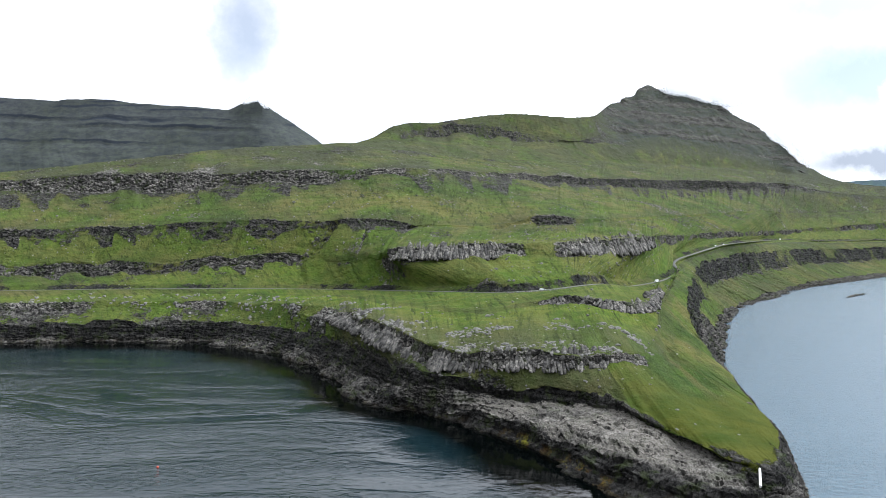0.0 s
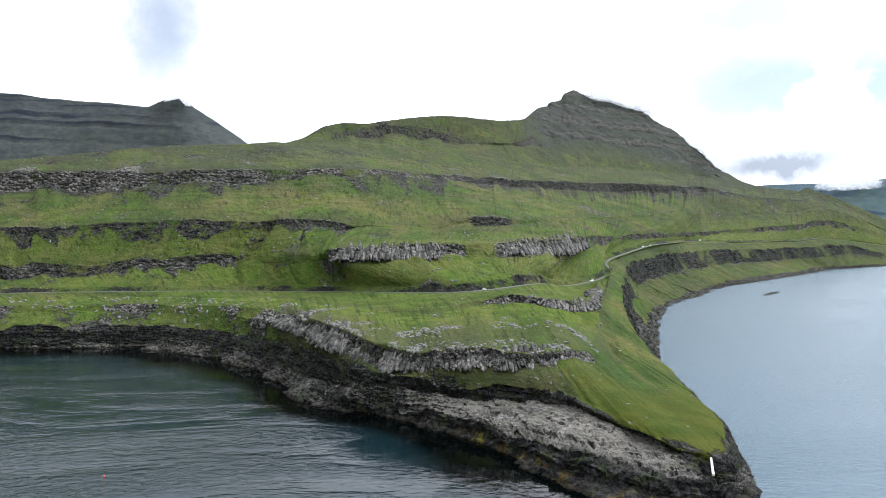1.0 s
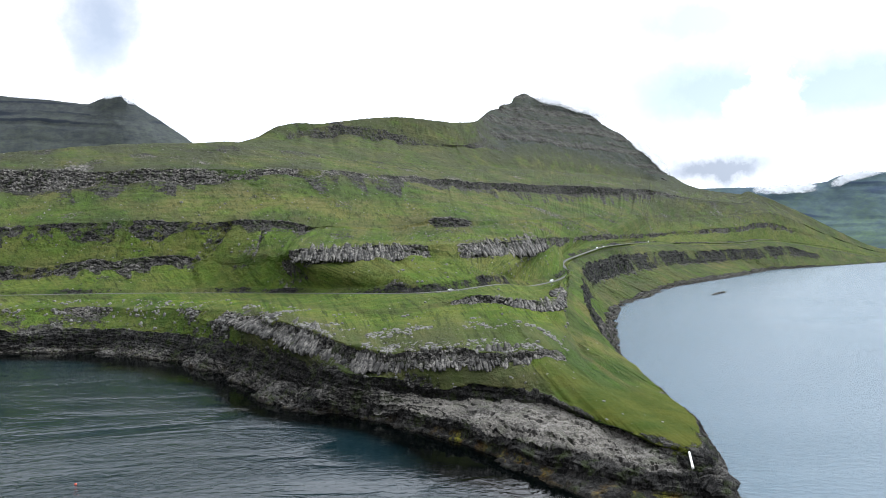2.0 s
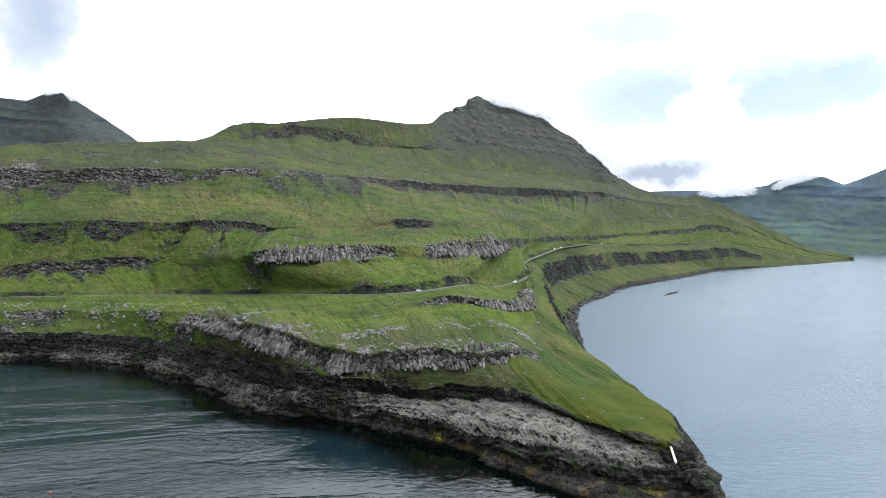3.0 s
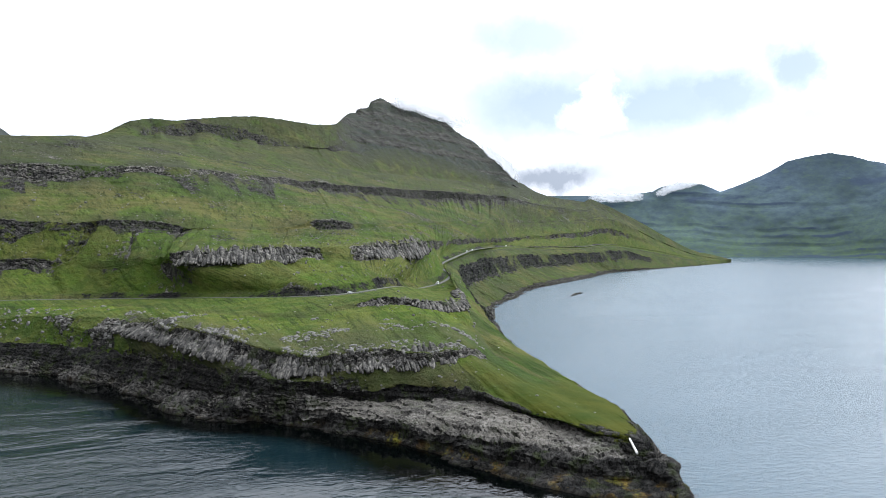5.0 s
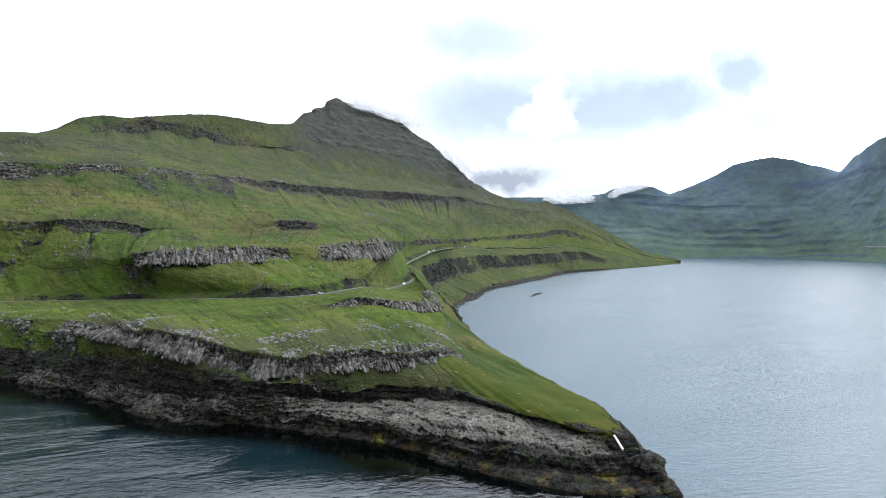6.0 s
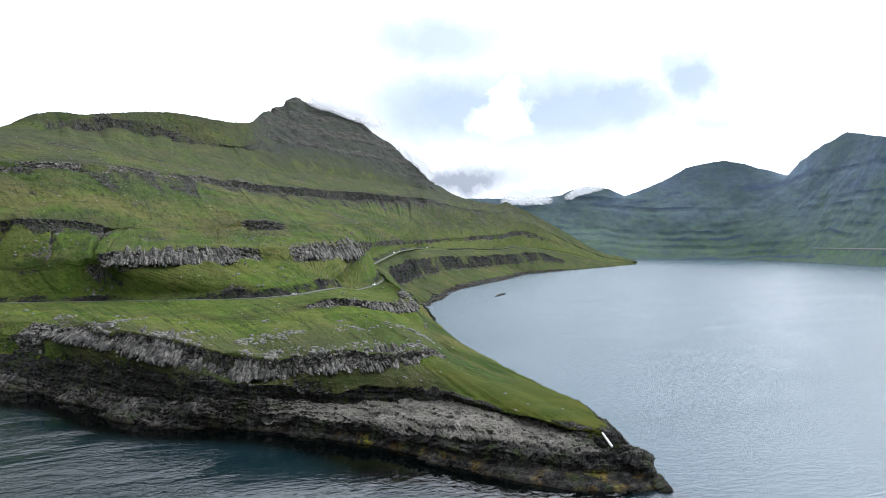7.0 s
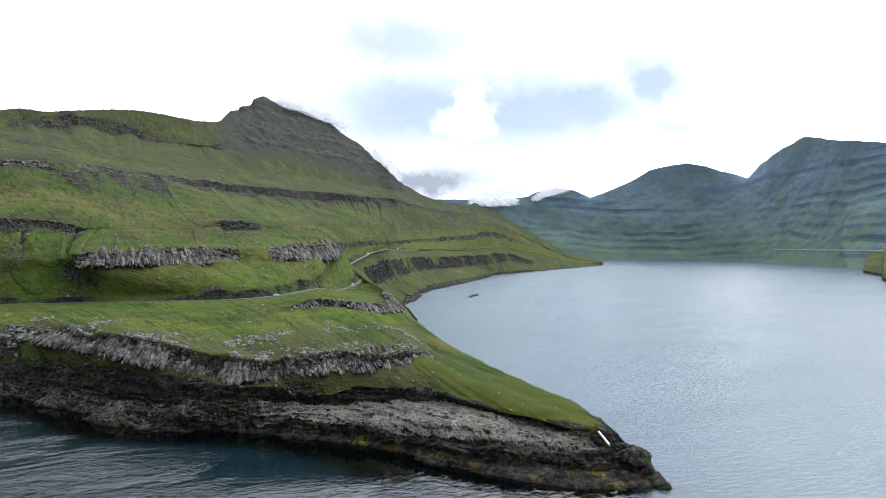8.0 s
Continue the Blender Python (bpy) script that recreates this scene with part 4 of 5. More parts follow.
def upper_land():
    u = stations([B1F, B3F, SKY_FULL], 1.25, 0.0021)
    road = curve(ROAD_FULL, u)
    rin = inward(ROAD_FULL, u)
    cut = np.interp(u, [0, 6.2, 7, 9.2, 9.8, 11, 19], [4.0, 4.0, 8.0, 7.5, 5, 4, 3])
    wide = np.interp(u, [0, 6.2, 7, 9.2, 10, 17, 18, 19], [8, 8, 6.5, 6, 6, 6, 2, 0.5])
    top = road + rin * (np.interp(u, [17.2, 18], [3.6, 1.2]) + wide)[:, None] + np.c_[0 * u, 0 * u, cut * np.interp(u, [17, 19], [1, 0.2])]
    sky_line = curve(SKY_FULL, u)
    away = np.c_[0.12 + 0 * u, 0.99 + 0 * u, 0 * u]
    back = sky_line + away * 160 + np.c_[0 * u, 0 * u, -np.interp(u, [0, 4, 5, 19], [10, 10, 60, 60])]
    gone = back + away * 500 - np.c_[0 * u, 0 * u, np.interp(u, [0, 19], [300, 300])]
    start = road + rin * np.interp(u, [17.2, 18], [3.2, 0.9])[:, None] - np.array((0, 0, 0.9))
    p, strip, share = sheet([start, top, B1F, B1T, B2F, B2T, B3F, B3T, BRW, B4F, B4T, sky_line, back, gone], u, [10, 34, 24, 44, 22, 64, 26, 44, 36, 24, 44, 10, 4],
                          {1: (3, 20), 2: (13, 30), 3: (6, 25), 4: (16, 30), 5: (8, 35), 6: (20, 45), 7: (9, 40), 9: (22, 70), 10: (14, 70)})
    p = soft_rows(p, 2)
    U = np.broadcast_to(u, p.shape[:2])
    S, H = strip[:, None], share[:, None]
    patch = fbm(p, 44, 3, 15.0)
    small = fbm(p, 11, 3, 19.0)
    right = step(9.2, 10.2, U)
    rock = np.zeros(p.shape[:2])
    rock = np.where(S == 0, np.maximum(between(U, (6.8, 9.4, 0.15)) * (0.62 + 0.6 * small), 0.5 + 0.7 * patch), rock)
    rock = np.where(S == 1, (U < 6.5) * (0.22 + 0.75 * patch) + (U >= 6.5) * (0.05 + 0.5 * patch) + between(U, (5.4, 7.2, 0.2)) * (0.3 + 0.5 * patch), rock)
    rock = np.where(S == 2, np.maximum(between(U, (0, 4.1, 0.15)) * (0.68 + 0.9 * patch + 0.3 * small), np.maximum(between(U, (5.75, 8.15, 0.06), (8.5, 10.2, 0.06)), between(U, (10.2, 17.6, 0.2)) * (0.72 + 0.7 * patch + 0.3 * small))), rock)
    rock = np.where(S == 4, np.maximum(between(U, (0, 6.0, 0.2)) * (0.74 + 0.8 * patch + 0.3 * small), np.maximum(between(U, (7.8, 8.65, 0.1)), right * (0.25 + 0.4 * patch))), rock)
    rock = np.where(S == 6, np.maximum(between(U, (0, 7, 0.3)) * (0.82 + 0.6 * patch + 0.3 * small), between(U, (7, 15, 0.5)) * (0.92 + 0.6 * patch + 0.3 * small)), rock)
    beds_up = p[..., 2] + 10 * fbm(p, 120, 3, 16.0)
    ledges = np.clip(0.5 + 0.35 * np.sin(beds_up / 4.1) + 0.35 * np.sin(beds_up / 9.7 + 1.0), 0, 1)
    ledges = np.clip(0.5 + 2.2 * (ledges - 0.62), 0, 1)
    summit = between(U, (9.15, 14.2, 0.35))
    rock = np.where(S == 9, np.maximum(between(U, (5.3, 9.3, 0.3)) * (0.58 + 0.6 * patch + 0.2 * small), summit * (0.34 + 0.5 * ledges + 0.35 * patch)), rock)
    rock = np.where(S == 8, summit * step(0.45, 1.0, H) * (0.6 * ledges + 0.4 * patch), rock)
    rock = np.where(S == 10, np.maximum(summit * (0.38 + 0.5 * ledges + 0.4 * patch), 0.22 + 0.6 * patch), rock)
    rock = np.where((S == 5) | (S == 7) | (S == 3), 0.21 + 0.62 * patch + 0.2 * small, rock)
    # fans of scree that taper downhill from the foot of a band
    run = np.interp(U, np.linspace(0, 19, 400), np.r_[0, np.cumsum(np.linalg.norm(np.diff(curve(B2F, np.linspace(0, 19, 400)), axis=0), axis=1))])
    fan = np.abs(fbm(np.stack([run + 0.5 * p[..., 2], 0 * run, S * 40.0 + 0 * run], -1), 26, 2, 73.0))
    reach = 0.96 - 0.55 * np.clip(fan * 2.4 - 0.12, 0, 1)
    under = step(reach, reach + 0.14, H) * (0.62 + 0.5 * patch + 0.35 * small)
    rock = np.where((S == 1) & (U < 4.1) | (S == 3) & (U < 6) | (S == 5) & (U < 14), np.maximum(rock, under), rock)
    rock = np.where((S == 10) & (U > 5) & (U < 9.6), np.maximum(rock, 0.3 + 0.6 * patch + 0.3 * small), rock)
    rock = np.where((S == 2) & (U > 10.2), rock - 0.08 + 0.4 * small, rock)
    # gullies that cut down from the second rock band to the road: station below, station above, metres wide, metres deep
    climb = S + H
    gorge = np.zeros(p.shape[:2])
    for below, above, wide_m, deep_m in GULLIES:
        f = np.clip((climb - 1) / 3.6, 0, 1)
        off = np.abs(U - (below + (above - below) * f) - 0.03 * fbm(p, 14, 2, 33.0)) * 100
        gorge = np.maximum(gorge, np.exp(-((off / (wide_m * (0.45 + 0.85 * f))) ** 2)) * deep_m * (0.3 + 0.7 * f) * step(0.6, 1.2, climb) * (1 - step(4.4, 5.2, climb)))
    rock = rock * (1 - step(16.8, 17.6, U))
    rock = np.maximum(rock, np.clip(gorge / 3.5, 0, 1) * (0.62 + 0.8 * patch + 0.4 * small))
    for _ in range(3):
        rock[1:-1] = 0.5 * rock[1:-1] + 0.25 * (rock[:-2] + rock[2:])
    n = normals(p)
    turf = 2.6 * fbm(p, 60, 3, 21.0) + 1.3 * fbm(p, 15, 3, 22.0) + 0.4 * fbm(p, 4.5, 2, 23.0) - gorge
    # runnels down the slopes
    q = np.stack([run + 2.0 * patch * 6, p[..., 2] * 0.12, 0 * run], -1)
    gully = -np.maximum(0, 0.18 - np.abs(fbm(q, 22, 2, 31.0))) * 3 * np.clip(0.25 + right, 0, 1) * np.where((S == 3) | (S == 5) | (S == 1) | (S == 7), 1.0, 0.3)
    some = (rock > 0.2) & (np.hypot(p[..., 0], p[..., 1]) < 1900)
    stack, pillar = np.zeros(p.shape[:2]), np.zeros(p.shape[:2])
    stack[some] = blocks(p[some], 7.5, 0.6, 13)
    pillar[some] = blocks(p[some], 4.2, 3.0, 15)
    crag = 3.6 * fbm(p * (1, 1, 0.3), 34, 3, 26.0) + 2.4 * stack - 1.3 + 2.6 * pillar - 1.6 + 0.8 * fbm(p, 3, 2, 28.0)
    hold = np.where(S == 0, H * 0.6 + 0.05, 1.0)
    push = (turf * (1 - np.clip(rock, 0, 1)) + crag * np.clip(rock, 0, 1) + gully) * hold
    behind = np.where(S == 2, between(U, (5.8, 8.1, 0.06), (8.55, 10.1, 0.06)), 0.0) * np.sin(np.pi * np.clip(H, 0, 1)) ** 0.5
    push = push - 0.4 * behind
    push = np.where((S >= 9) & (U > 9.3), push + summit * ((5.0 * ledges - 2.5) * np.clip(0.5 + 1.2 * patch, 0, 1) + 6.0 * fbm(p * (1, 1, 0.4), 40, 4, 36.0)), push)
    p = p + n * push[..., None]
    pale = np.where((S >= 9) & (U > 9.2), 0.25, np.where((S == 2) & (U > 5.5) & (U < 10), 0.55, np.where(S == 6, 0.65 - 0.4 * step(7, 9, U), np.where(S == 0, 0.05, np.where((S == 1) & (U > 5), 0.75, np.where((S == 3) | (S == 5) | (S == 7), np.where(H > 0.5, 0.2, 0.6), np.where(S == 4, 0.25, np.where(S == 2, 0.45, 0.3))))))))
    heath = np.clip((p[..., 2] - 70) / 190, 0.18, 0.88) + between(U, (9.2, 14, 0.5)) * np.where(S >= 9, 0.9, np.where(S == 8, 0.6 * H, 0.0)) + np.where((S == 7) & (U < 6), 0.3, 0)
    heath = heath + np.where((S == 1) | (S == 3) | (S == 5), 0.55 * step(0.72, 0.98, H) * np.clip(0.6 + patch, 0, 1), 0.0) + np.where((S == 3) | (S == 5) | (S == 7), 0.4 * (1 - step(0.0, 0.2, H)), 0.0)
    heath = heath + 0.4 * step(11.5, 14.5, U)
    lines = np.where((S == 1) | (S == 3) | (S == 5) | (S == 7), (0.35 + 0.6 * step(5.5, 8.5, U)) * (0.45 + 0.55 * H), np.where(S >= 8, 0.6 * summit + 0.2, 0.15))
    lush = np.where((S == 1) & (U > 2), 0.4, 0.0) + np.where(S == 3, 0.3 * (1 - H), 0.0) + np.where((S == 3) & (U < 6), 0.3 * H, 0.0)
    tagged(grid_mesh("mountain", p, rock, pale, heath, lush, 0.0, LAND, 0.55, run=run, climb=p[..., 2], lines=lines), "terraced green mountain slope with bands of dark basalt", "mountain", kind="structure")
    return p, S, U


def road_strip():
    """The narrow tarred road along the slope."""
    u = stations([ROAD_FULL], 2.0, 0.002)
    u = u[u < 17.4]
    c, w = curve(ROAD_FULL, u), inward(ROAD_FULL, u)
    rows = [c + w * k + np.array((0, 0, h)) for k, h in ((-1.9, -0.25), (-1.75, 0.16), (-0.6, 0.22), (0.6, 0.22), (1.75, 0.16), (1.9, -0.25))]
    p = np.array(rows)
    ob = grid_mesh("road", p, 0, 0, 0, 0, 0, TAR)
    return tagged(ob, "narrow grey tarred road winding along the slope", "road", kind="structure")


LOW = lower_land()
HIGH = upper_land()
road_strip()

# ---- sea ----
def sea():
    """One level sheet to the horizon, finer towards the headland; it knows where the cliffs give shelter and where the wind reaches."""
    def axis(lo, hi, gap):
        inner = np.arange(lo, hi, gap)
        return np.r_[np.linspace(-4900, lo - 60, 12), inner, np.linspace(hi + 60, 4900, 12)]

    x, y = np.meshgrid(axis(-640, 420, 7.0), axis(-40, 640, 7.0))
    u = np.linspace(0, 11, 900)
    shore = curve(SHORE, u)[:, :2]
    flat = np.stack([x, y], -1).reshape(-1, 2)
    gap, at = np.full(len(flat), 1e9), np.zeros(len(flat))
    for c, k in zip(shore, u):
        d = np.hypot(flat[:, 0] - c[0], flat[:, 1] - c[1])
        at = np.where(d < gap, k, at)
        gap = np.minimum(gap, d)
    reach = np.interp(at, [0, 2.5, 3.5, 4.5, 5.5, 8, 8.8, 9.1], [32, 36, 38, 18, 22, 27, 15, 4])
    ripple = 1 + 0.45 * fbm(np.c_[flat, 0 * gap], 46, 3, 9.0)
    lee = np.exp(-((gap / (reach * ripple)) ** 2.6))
    # the wind comes round the point; the bay to the west of it stays sheltered
    side = (flat[:, 0] - 96) + 0.25 * np.clip(205 - flat[:, 1], 0, None) + 18 * fbm(np.c_[flat, 0 * gap], 70, 3, 4.0)
    wind = np.where(flat[:, 1] < 205, step(-60, 40, side), (at > 9.25) * 1.0)
    p = np.stack([x, y, 0 * x], -1)
    ob = grid_mesh("water", p, 0, 0, 0, 0, 0, SEA)
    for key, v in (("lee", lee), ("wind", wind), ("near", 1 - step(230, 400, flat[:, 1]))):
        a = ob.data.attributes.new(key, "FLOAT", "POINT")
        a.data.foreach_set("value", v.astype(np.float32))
    return tagged(ob, "dark rippled fjord water under a white sky", "water", kind="structure")


sea()


# ---- distant mountains ----
def far_range(name, ridge, foot_share, foot_level, material, label, bands, drop, crags=0.8, crest=5.0, shore=None, thick=48.0):
    """A distant slope from its shore up to a ridge line (x, y, z), with level bands of rock."""
    rows = [(i, *r[:3]) for i, r in enumerate(ridge)]
    steps = np.r_[0, np.cumsum([math.dist(a[:2], b[:2]) for a, b in zip(ridge, ridge[1:])])]
    u = np.interp(np.linspace(0, steps[-1], 640), steps, range(len(ridge)))
    way = np.array(rows, float)
    top = np.stack([np.interp(u, way[:, 0], way[:, k]) for k in (1, 2, 3)], -1) + np.array((0, 0, 1.0)) * (4 * fbm(np.c_[u * 180, 0 * u, 0 * u], 60, 4, 90.0))[:, None]
    share = np.interp(u, range(len(ridge)), [r[3] if len(r) > 3 else foot_share for r in ridge])
    eye = np.array((-98.0, 19.0, 0))
    if shore:  # waterline distance by bearing; the ridge stands behind it
        bearing = np.degrees(np.arctan2(top[:, 0] - eye[0], top[:, 1] - eye[1]))
        water = np.interp(bearing, [b for b, r in shore], [r for b, r in shore])
        over = eye + np.array((0, 0, 83.0))
        reach = np.hypot(top[:, 0] - eye[0], top[:, 1] - eye[1])
        behind = np.minimum(1.2 * water, 4800)
        top = over + (top - over) * (behind / reach)[:, None]
        share = np.minimum(water, 4420) / behind
    foot = eye + (top - eye) * share[:, None]
    foot[:, 2] = foot_level
    back = eye + (top - eye) * 1.02 - np.c_[0 * u, 0 * u, 0 * u + drop]
    s = np.linspace(0, 1, 230)[:, None, None]
    rise = s**1.25
    p = foot * (1 - s) + top * s
    even3 = top.copy()
    for _ in range(4):  # the lower slopes follow the ridge more loosely than its crest does
        even3 = np.stack([np.convolve(np.pad(even3[:, k], 31, mode="edge"), np.ones(63) / 63, mode="valid") for k in range(3)], -1)
    even = even3[:, 2]
    p[..., :2] += (even3 - top)[None, :, :2] * (s * (1 - s**5))
    sharp = top[:, 2] - even
    loose = sharp
    for _ in range(3):
        loose = np.convolve(np.pad(loose, 15, mode="edge"), np.ones(31) / 31, mode="valid")
    keen = np.clip((s[..., 0] - 0.82) / 0.18, 0, 1) ** 2
    crown_z = loose * (1 - keen) + sharp * keen
    p[..., 2] = foot[:, 2] * (1 - rise[..., 0]) + even * rise[..., 0] + crown_z * s[..., 0] ** crest
    # lava beds: steep rock risers between sloping shelves
    tilt = 60 * fbm(p * (1, 1, 0), 1100, 3, 3.0) + 14 * fbm(p, 150, 4, 4.0)
    level = p[..., 2] + tilt
    bed = level / thick
    up = bed - np.floor(bed)
    strong = np.clip(0.22 + 1.5 * fbm(p * (1, 1, 0) + np.floor(bed)[..., None] * 310.0, 480, 4, 8.0), 0, 1)
    riser = step(0.70, 0.80, up) * (1 - step(0.93, 1.0, up))
    p[..., 2] += ((np.floor(bed) + step(0.55, 0.98, up) - bed) * thick * 0.5) * strong * np.clip(s[..., 0] * 12, 0, 1) * np.clip((1 - s[..., 0]) * 8, 0, 1)
    rock = 0.95 * riser * strong
    for z, half in bands:
        rock = np.maximum(rock, np.clip(1.3 - np.abs(level - z) / half, 0, 1) * np.clip(0.6 + 1.3 * fbm(p, 260, 4, z), 0, 1))
    crown = s[..., 0] + 0.07 * fbm(p, 260, 4, 12.0)
    rock = np.maximum(rock, crags * np.clip((0.09 - np.abs(crown - 0.84)) / 0.08, 0, 1) * np.clip(0.65 + 0.9 * fbm(p, 300, 4, 14.0), 0, 1))
    amp = np.sin(np.pi * np.clip(s[..., 0], 0.0, 1))
    p = p + (np.stack([fbm(p, 260, 4, 40.0), fbm(p, 260, 4, 50.0), 0.4 * fbm(p, 200, 4, 60.0)], -1) * 45 * amp[..., None])
    # water-worn runnels down the slope
    side = np.cumsum(np.r_[0, np.linalg.norm(np.diff(foot, axis=0), axis=1)])[None] + 0 * rock
    worn = np.abs(fbm(np.stack([side + 30 * fbm(p, 300, 2, 66.0), p[..., 2] * 0.1, 0 * side], -1), 70, 3, 67.0))
    p[..., 2] += (7 * fbm(p, 90, 4, 70.0)) * s[..., 0] - 1.5 * np.maximum(0, 0.16 - worn) / 0.16 * amp
    p = np.concatenate([p, back[None]], 0)
    rock = np.concatenate([rock, rock[-1:]], 0)
    tagged(grid_mesh(name, p, rock, 0, 0, 0, 0, material), label, "mountain", kind="structure")
    return p


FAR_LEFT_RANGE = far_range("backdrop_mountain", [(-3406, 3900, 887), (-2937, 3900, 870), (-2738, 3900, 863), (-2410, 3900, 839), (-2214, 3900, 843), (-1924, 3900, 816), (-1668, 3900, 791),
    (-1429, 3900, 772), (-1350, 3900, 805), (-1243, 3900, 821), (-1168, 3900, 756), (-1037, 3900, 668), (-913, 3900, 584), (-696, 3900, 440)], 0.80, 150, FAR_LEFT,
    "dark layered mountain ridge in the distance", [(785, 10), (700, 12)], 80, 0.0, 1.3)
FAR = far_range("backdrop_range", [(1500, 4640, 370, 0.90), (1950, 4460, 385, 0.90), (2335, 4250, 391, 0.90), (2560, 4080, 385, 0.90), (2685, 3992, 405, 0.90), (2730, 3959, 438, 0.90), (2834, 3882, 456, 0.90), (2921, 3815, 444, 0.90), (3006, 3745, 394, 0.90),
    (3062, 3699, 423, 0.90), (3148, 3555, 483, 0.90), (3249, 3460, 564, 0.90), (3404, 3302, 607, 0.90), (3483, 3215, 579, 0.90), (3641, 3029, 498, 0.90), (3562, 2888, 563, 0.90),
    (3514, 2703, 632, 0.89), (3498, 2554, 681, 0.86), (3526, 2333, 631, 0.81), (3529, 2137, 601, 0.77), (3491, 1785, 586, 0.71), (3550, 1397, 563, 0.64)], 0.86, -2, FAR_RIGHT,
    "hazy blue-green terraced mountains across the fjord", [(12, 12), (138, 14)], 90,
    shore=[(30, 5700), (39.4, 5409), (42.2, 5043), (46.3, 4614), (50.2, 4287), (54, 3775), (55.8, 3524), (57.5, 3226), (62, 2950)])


def far_road():
    """The pale road along the far shore."""
    cols = range(434, 640)
    mids = []
    for c in cols:
        col = FAR[:, c]
        r = int(np.argmax(col[:, 2] > 66))
        mids.append(col[r])
    mids = np.array(mids)
    for _ in range(6):
        mids[1:-1] = 0.5 * mids[1:-1] + 0.25 * (mids[:-2] + mids[2:])
    out = np.array((-0.8, -0.6, 0.0))
    rows = [mids + out * k + np.array((0, 0, h)) for k, h in ((7, -2), (6, 2.5), (2, 3.5), (0, 1))]
    return tagged(grid_mesh("road", np.array(rows), 0, 0, 0, 0, 0, plain("far_road_gravel", (0.26, 0.27, 0.27), 0.9, 0.1, 8.0)), "pale road along the far shore", "road", kind="structure")


far_road()


def far_cape():
    """The low green point on the far side of the fjord mouth."""
    shore = [(0, 2150, 1400, 0), (1, 1900, 1190, 0), (2, 1690, 1070, 0), (3, 1590, 985, 0), (4, 1480, 880, 0), (5, 1410, 770, 0), (6, 1440, 620, 0), (7, 1600, 420, 0)]
    u = np.linspace(0, 7, 260)
    a = curve(shore, u)
    inland = np.array((0.86, 0.5, 0))
    deep = a - inland * 30 - np.array((0, 0, 6.0))
    lines = [deep, a, a + inland * 14 + (0, 0, 9.0), a + inland * 120 + (0, 0, 26.0), a + inland * 420 + (0, 0, 46.0), a + inland * 1100 + (0, 0, 75.0)]
    p, strip, share = sheet(lines, u, [3, 10, 20, 24, 24], {})
    p = p + normals(p) * (3.0 * fbm(p, 60, 3, 41.0) + 1.5 * fbm(p, 15, 3, 42.0))[..., None]
    rock = np.where(strip[:, None] <= 1, 0.9, 0.1) + 0.3 * fbm(p, 50, 3, 43.0)
    return tagged(grid_mesh("ground", p, rock, 0.2, 0.75, 0.1, 0, LAND), "low green point with a dark rocky shore", "headland", kind="structure")


far_cape()


def cloud_material():
    n = Nodes("cloud_wisp")
    out = n.nt.nodes["Material Output"]
    white = n.nt.nodes.new("ShaderNodeBsdfDiffuse")
    white.inputs[0].default_value = (0.95, 0.96, 0.98, 1)
    through_light = n.nt.nodes.new("ShaderNodeBsdfTranslucent")
    through_light.inputs[0].default_value = (0.95, 0.96, 0.98, 1)
    body = n.nt.nodes.new("ShaderNodeMixShader")
    body.inputs[0].default_value = 0.5
    n.nt.links.new(white.outputs[0], body.inputs[1])
    n.nt.links.new(through_light.outputs[0], body.inputs[2])
    clear = n.nt.nodes.new("ShaderNodeBsdfTransparent")
    ragged_edge = n.ramp(n.math("ADD", n.attr("rock"), n.math("MULTIPLY", n.math("SUBTRACT", n.noise(55, 7, 0.62, n.scaled((1, 1, 1.4))), 0.5), 1.5)), (0.34, 0.0), (0.80, 0.95))
    blend = n.nt.nodes.new("ShaderNodeMixShader")
    n.nt.links.new(ragged_edge, blend.inputs[0])
    n.nt.links.new(clear.outputs[0], blend.inputs[1])
    n.nt.links.new(body.outputs[0], blend.inputs[2])
    n.nt.links.new(blend.outputs[0], out.inputs[0])
    return n.mat


CLOUD = cloud_material()


def cloud_wisp(first, last, below, above, drift, layers, label, seed, ridge=None):
    """Thin layers of mist that hang along the ridge between two stations."""
    u = np.linspace(first, last, 90)
    ridge = curve(SKY_FULL, u) if ridge is None else ridge
    for k in range(layers):
        off = (k - (layers - 1) / 2) * 28
        v = np.linspace(0, 1, 26)[:, None]
        z = -below + (above + below) * v
        p = ridge[None] + np.stack([drift * v + 0 * u, off - 45 + 60 * v + 0 * u, z + 0 * u], -1)
        p = p + np.stack([14 * fbm(p, 90, 3, seed + k), 20 * fbm(p, 90, 3, seed + 9 + k), 10 * fbm(p, 60, 3, seed + 5 + k)], -1)
        s = (u - first) / (last - first)
        fade = np.sin(np.pi * v) ** 0.8 * (np.sin(np.pi * s) ** 0.6)[None]
        tagged(grid_mesh("cloud", p, fade * 1.12, 0, 0, 0, 0, CLOUD), label, "cloud", kind="stuff")


cloud_wisp(9.95, 12.0, 34, 26, 70, 3, "white mist streaming off the mountain top", 3.0)
cloud_wisp(12.5, 14.1, 48, 26, 10, 3, "white mist lying along the mountain ridge", 7.0)




def far_crest(far, low, high, drop):
    """The crest of a distant range between two bearings seen from the fjord mouth."""
    crest = far[-2]
    bearing = np.degrees(np.arctan2(crest[:, 0] + 98, crest[:, 1] - 19))
    k = np.interp(np.linspace(low, high, 90), bearing, np.arange(len(crest)))
    return np.stack([np.interp(k, np.arange(len(crest)), crest[:, i]) for i in range(3)], -1) - (0, 60, drop)


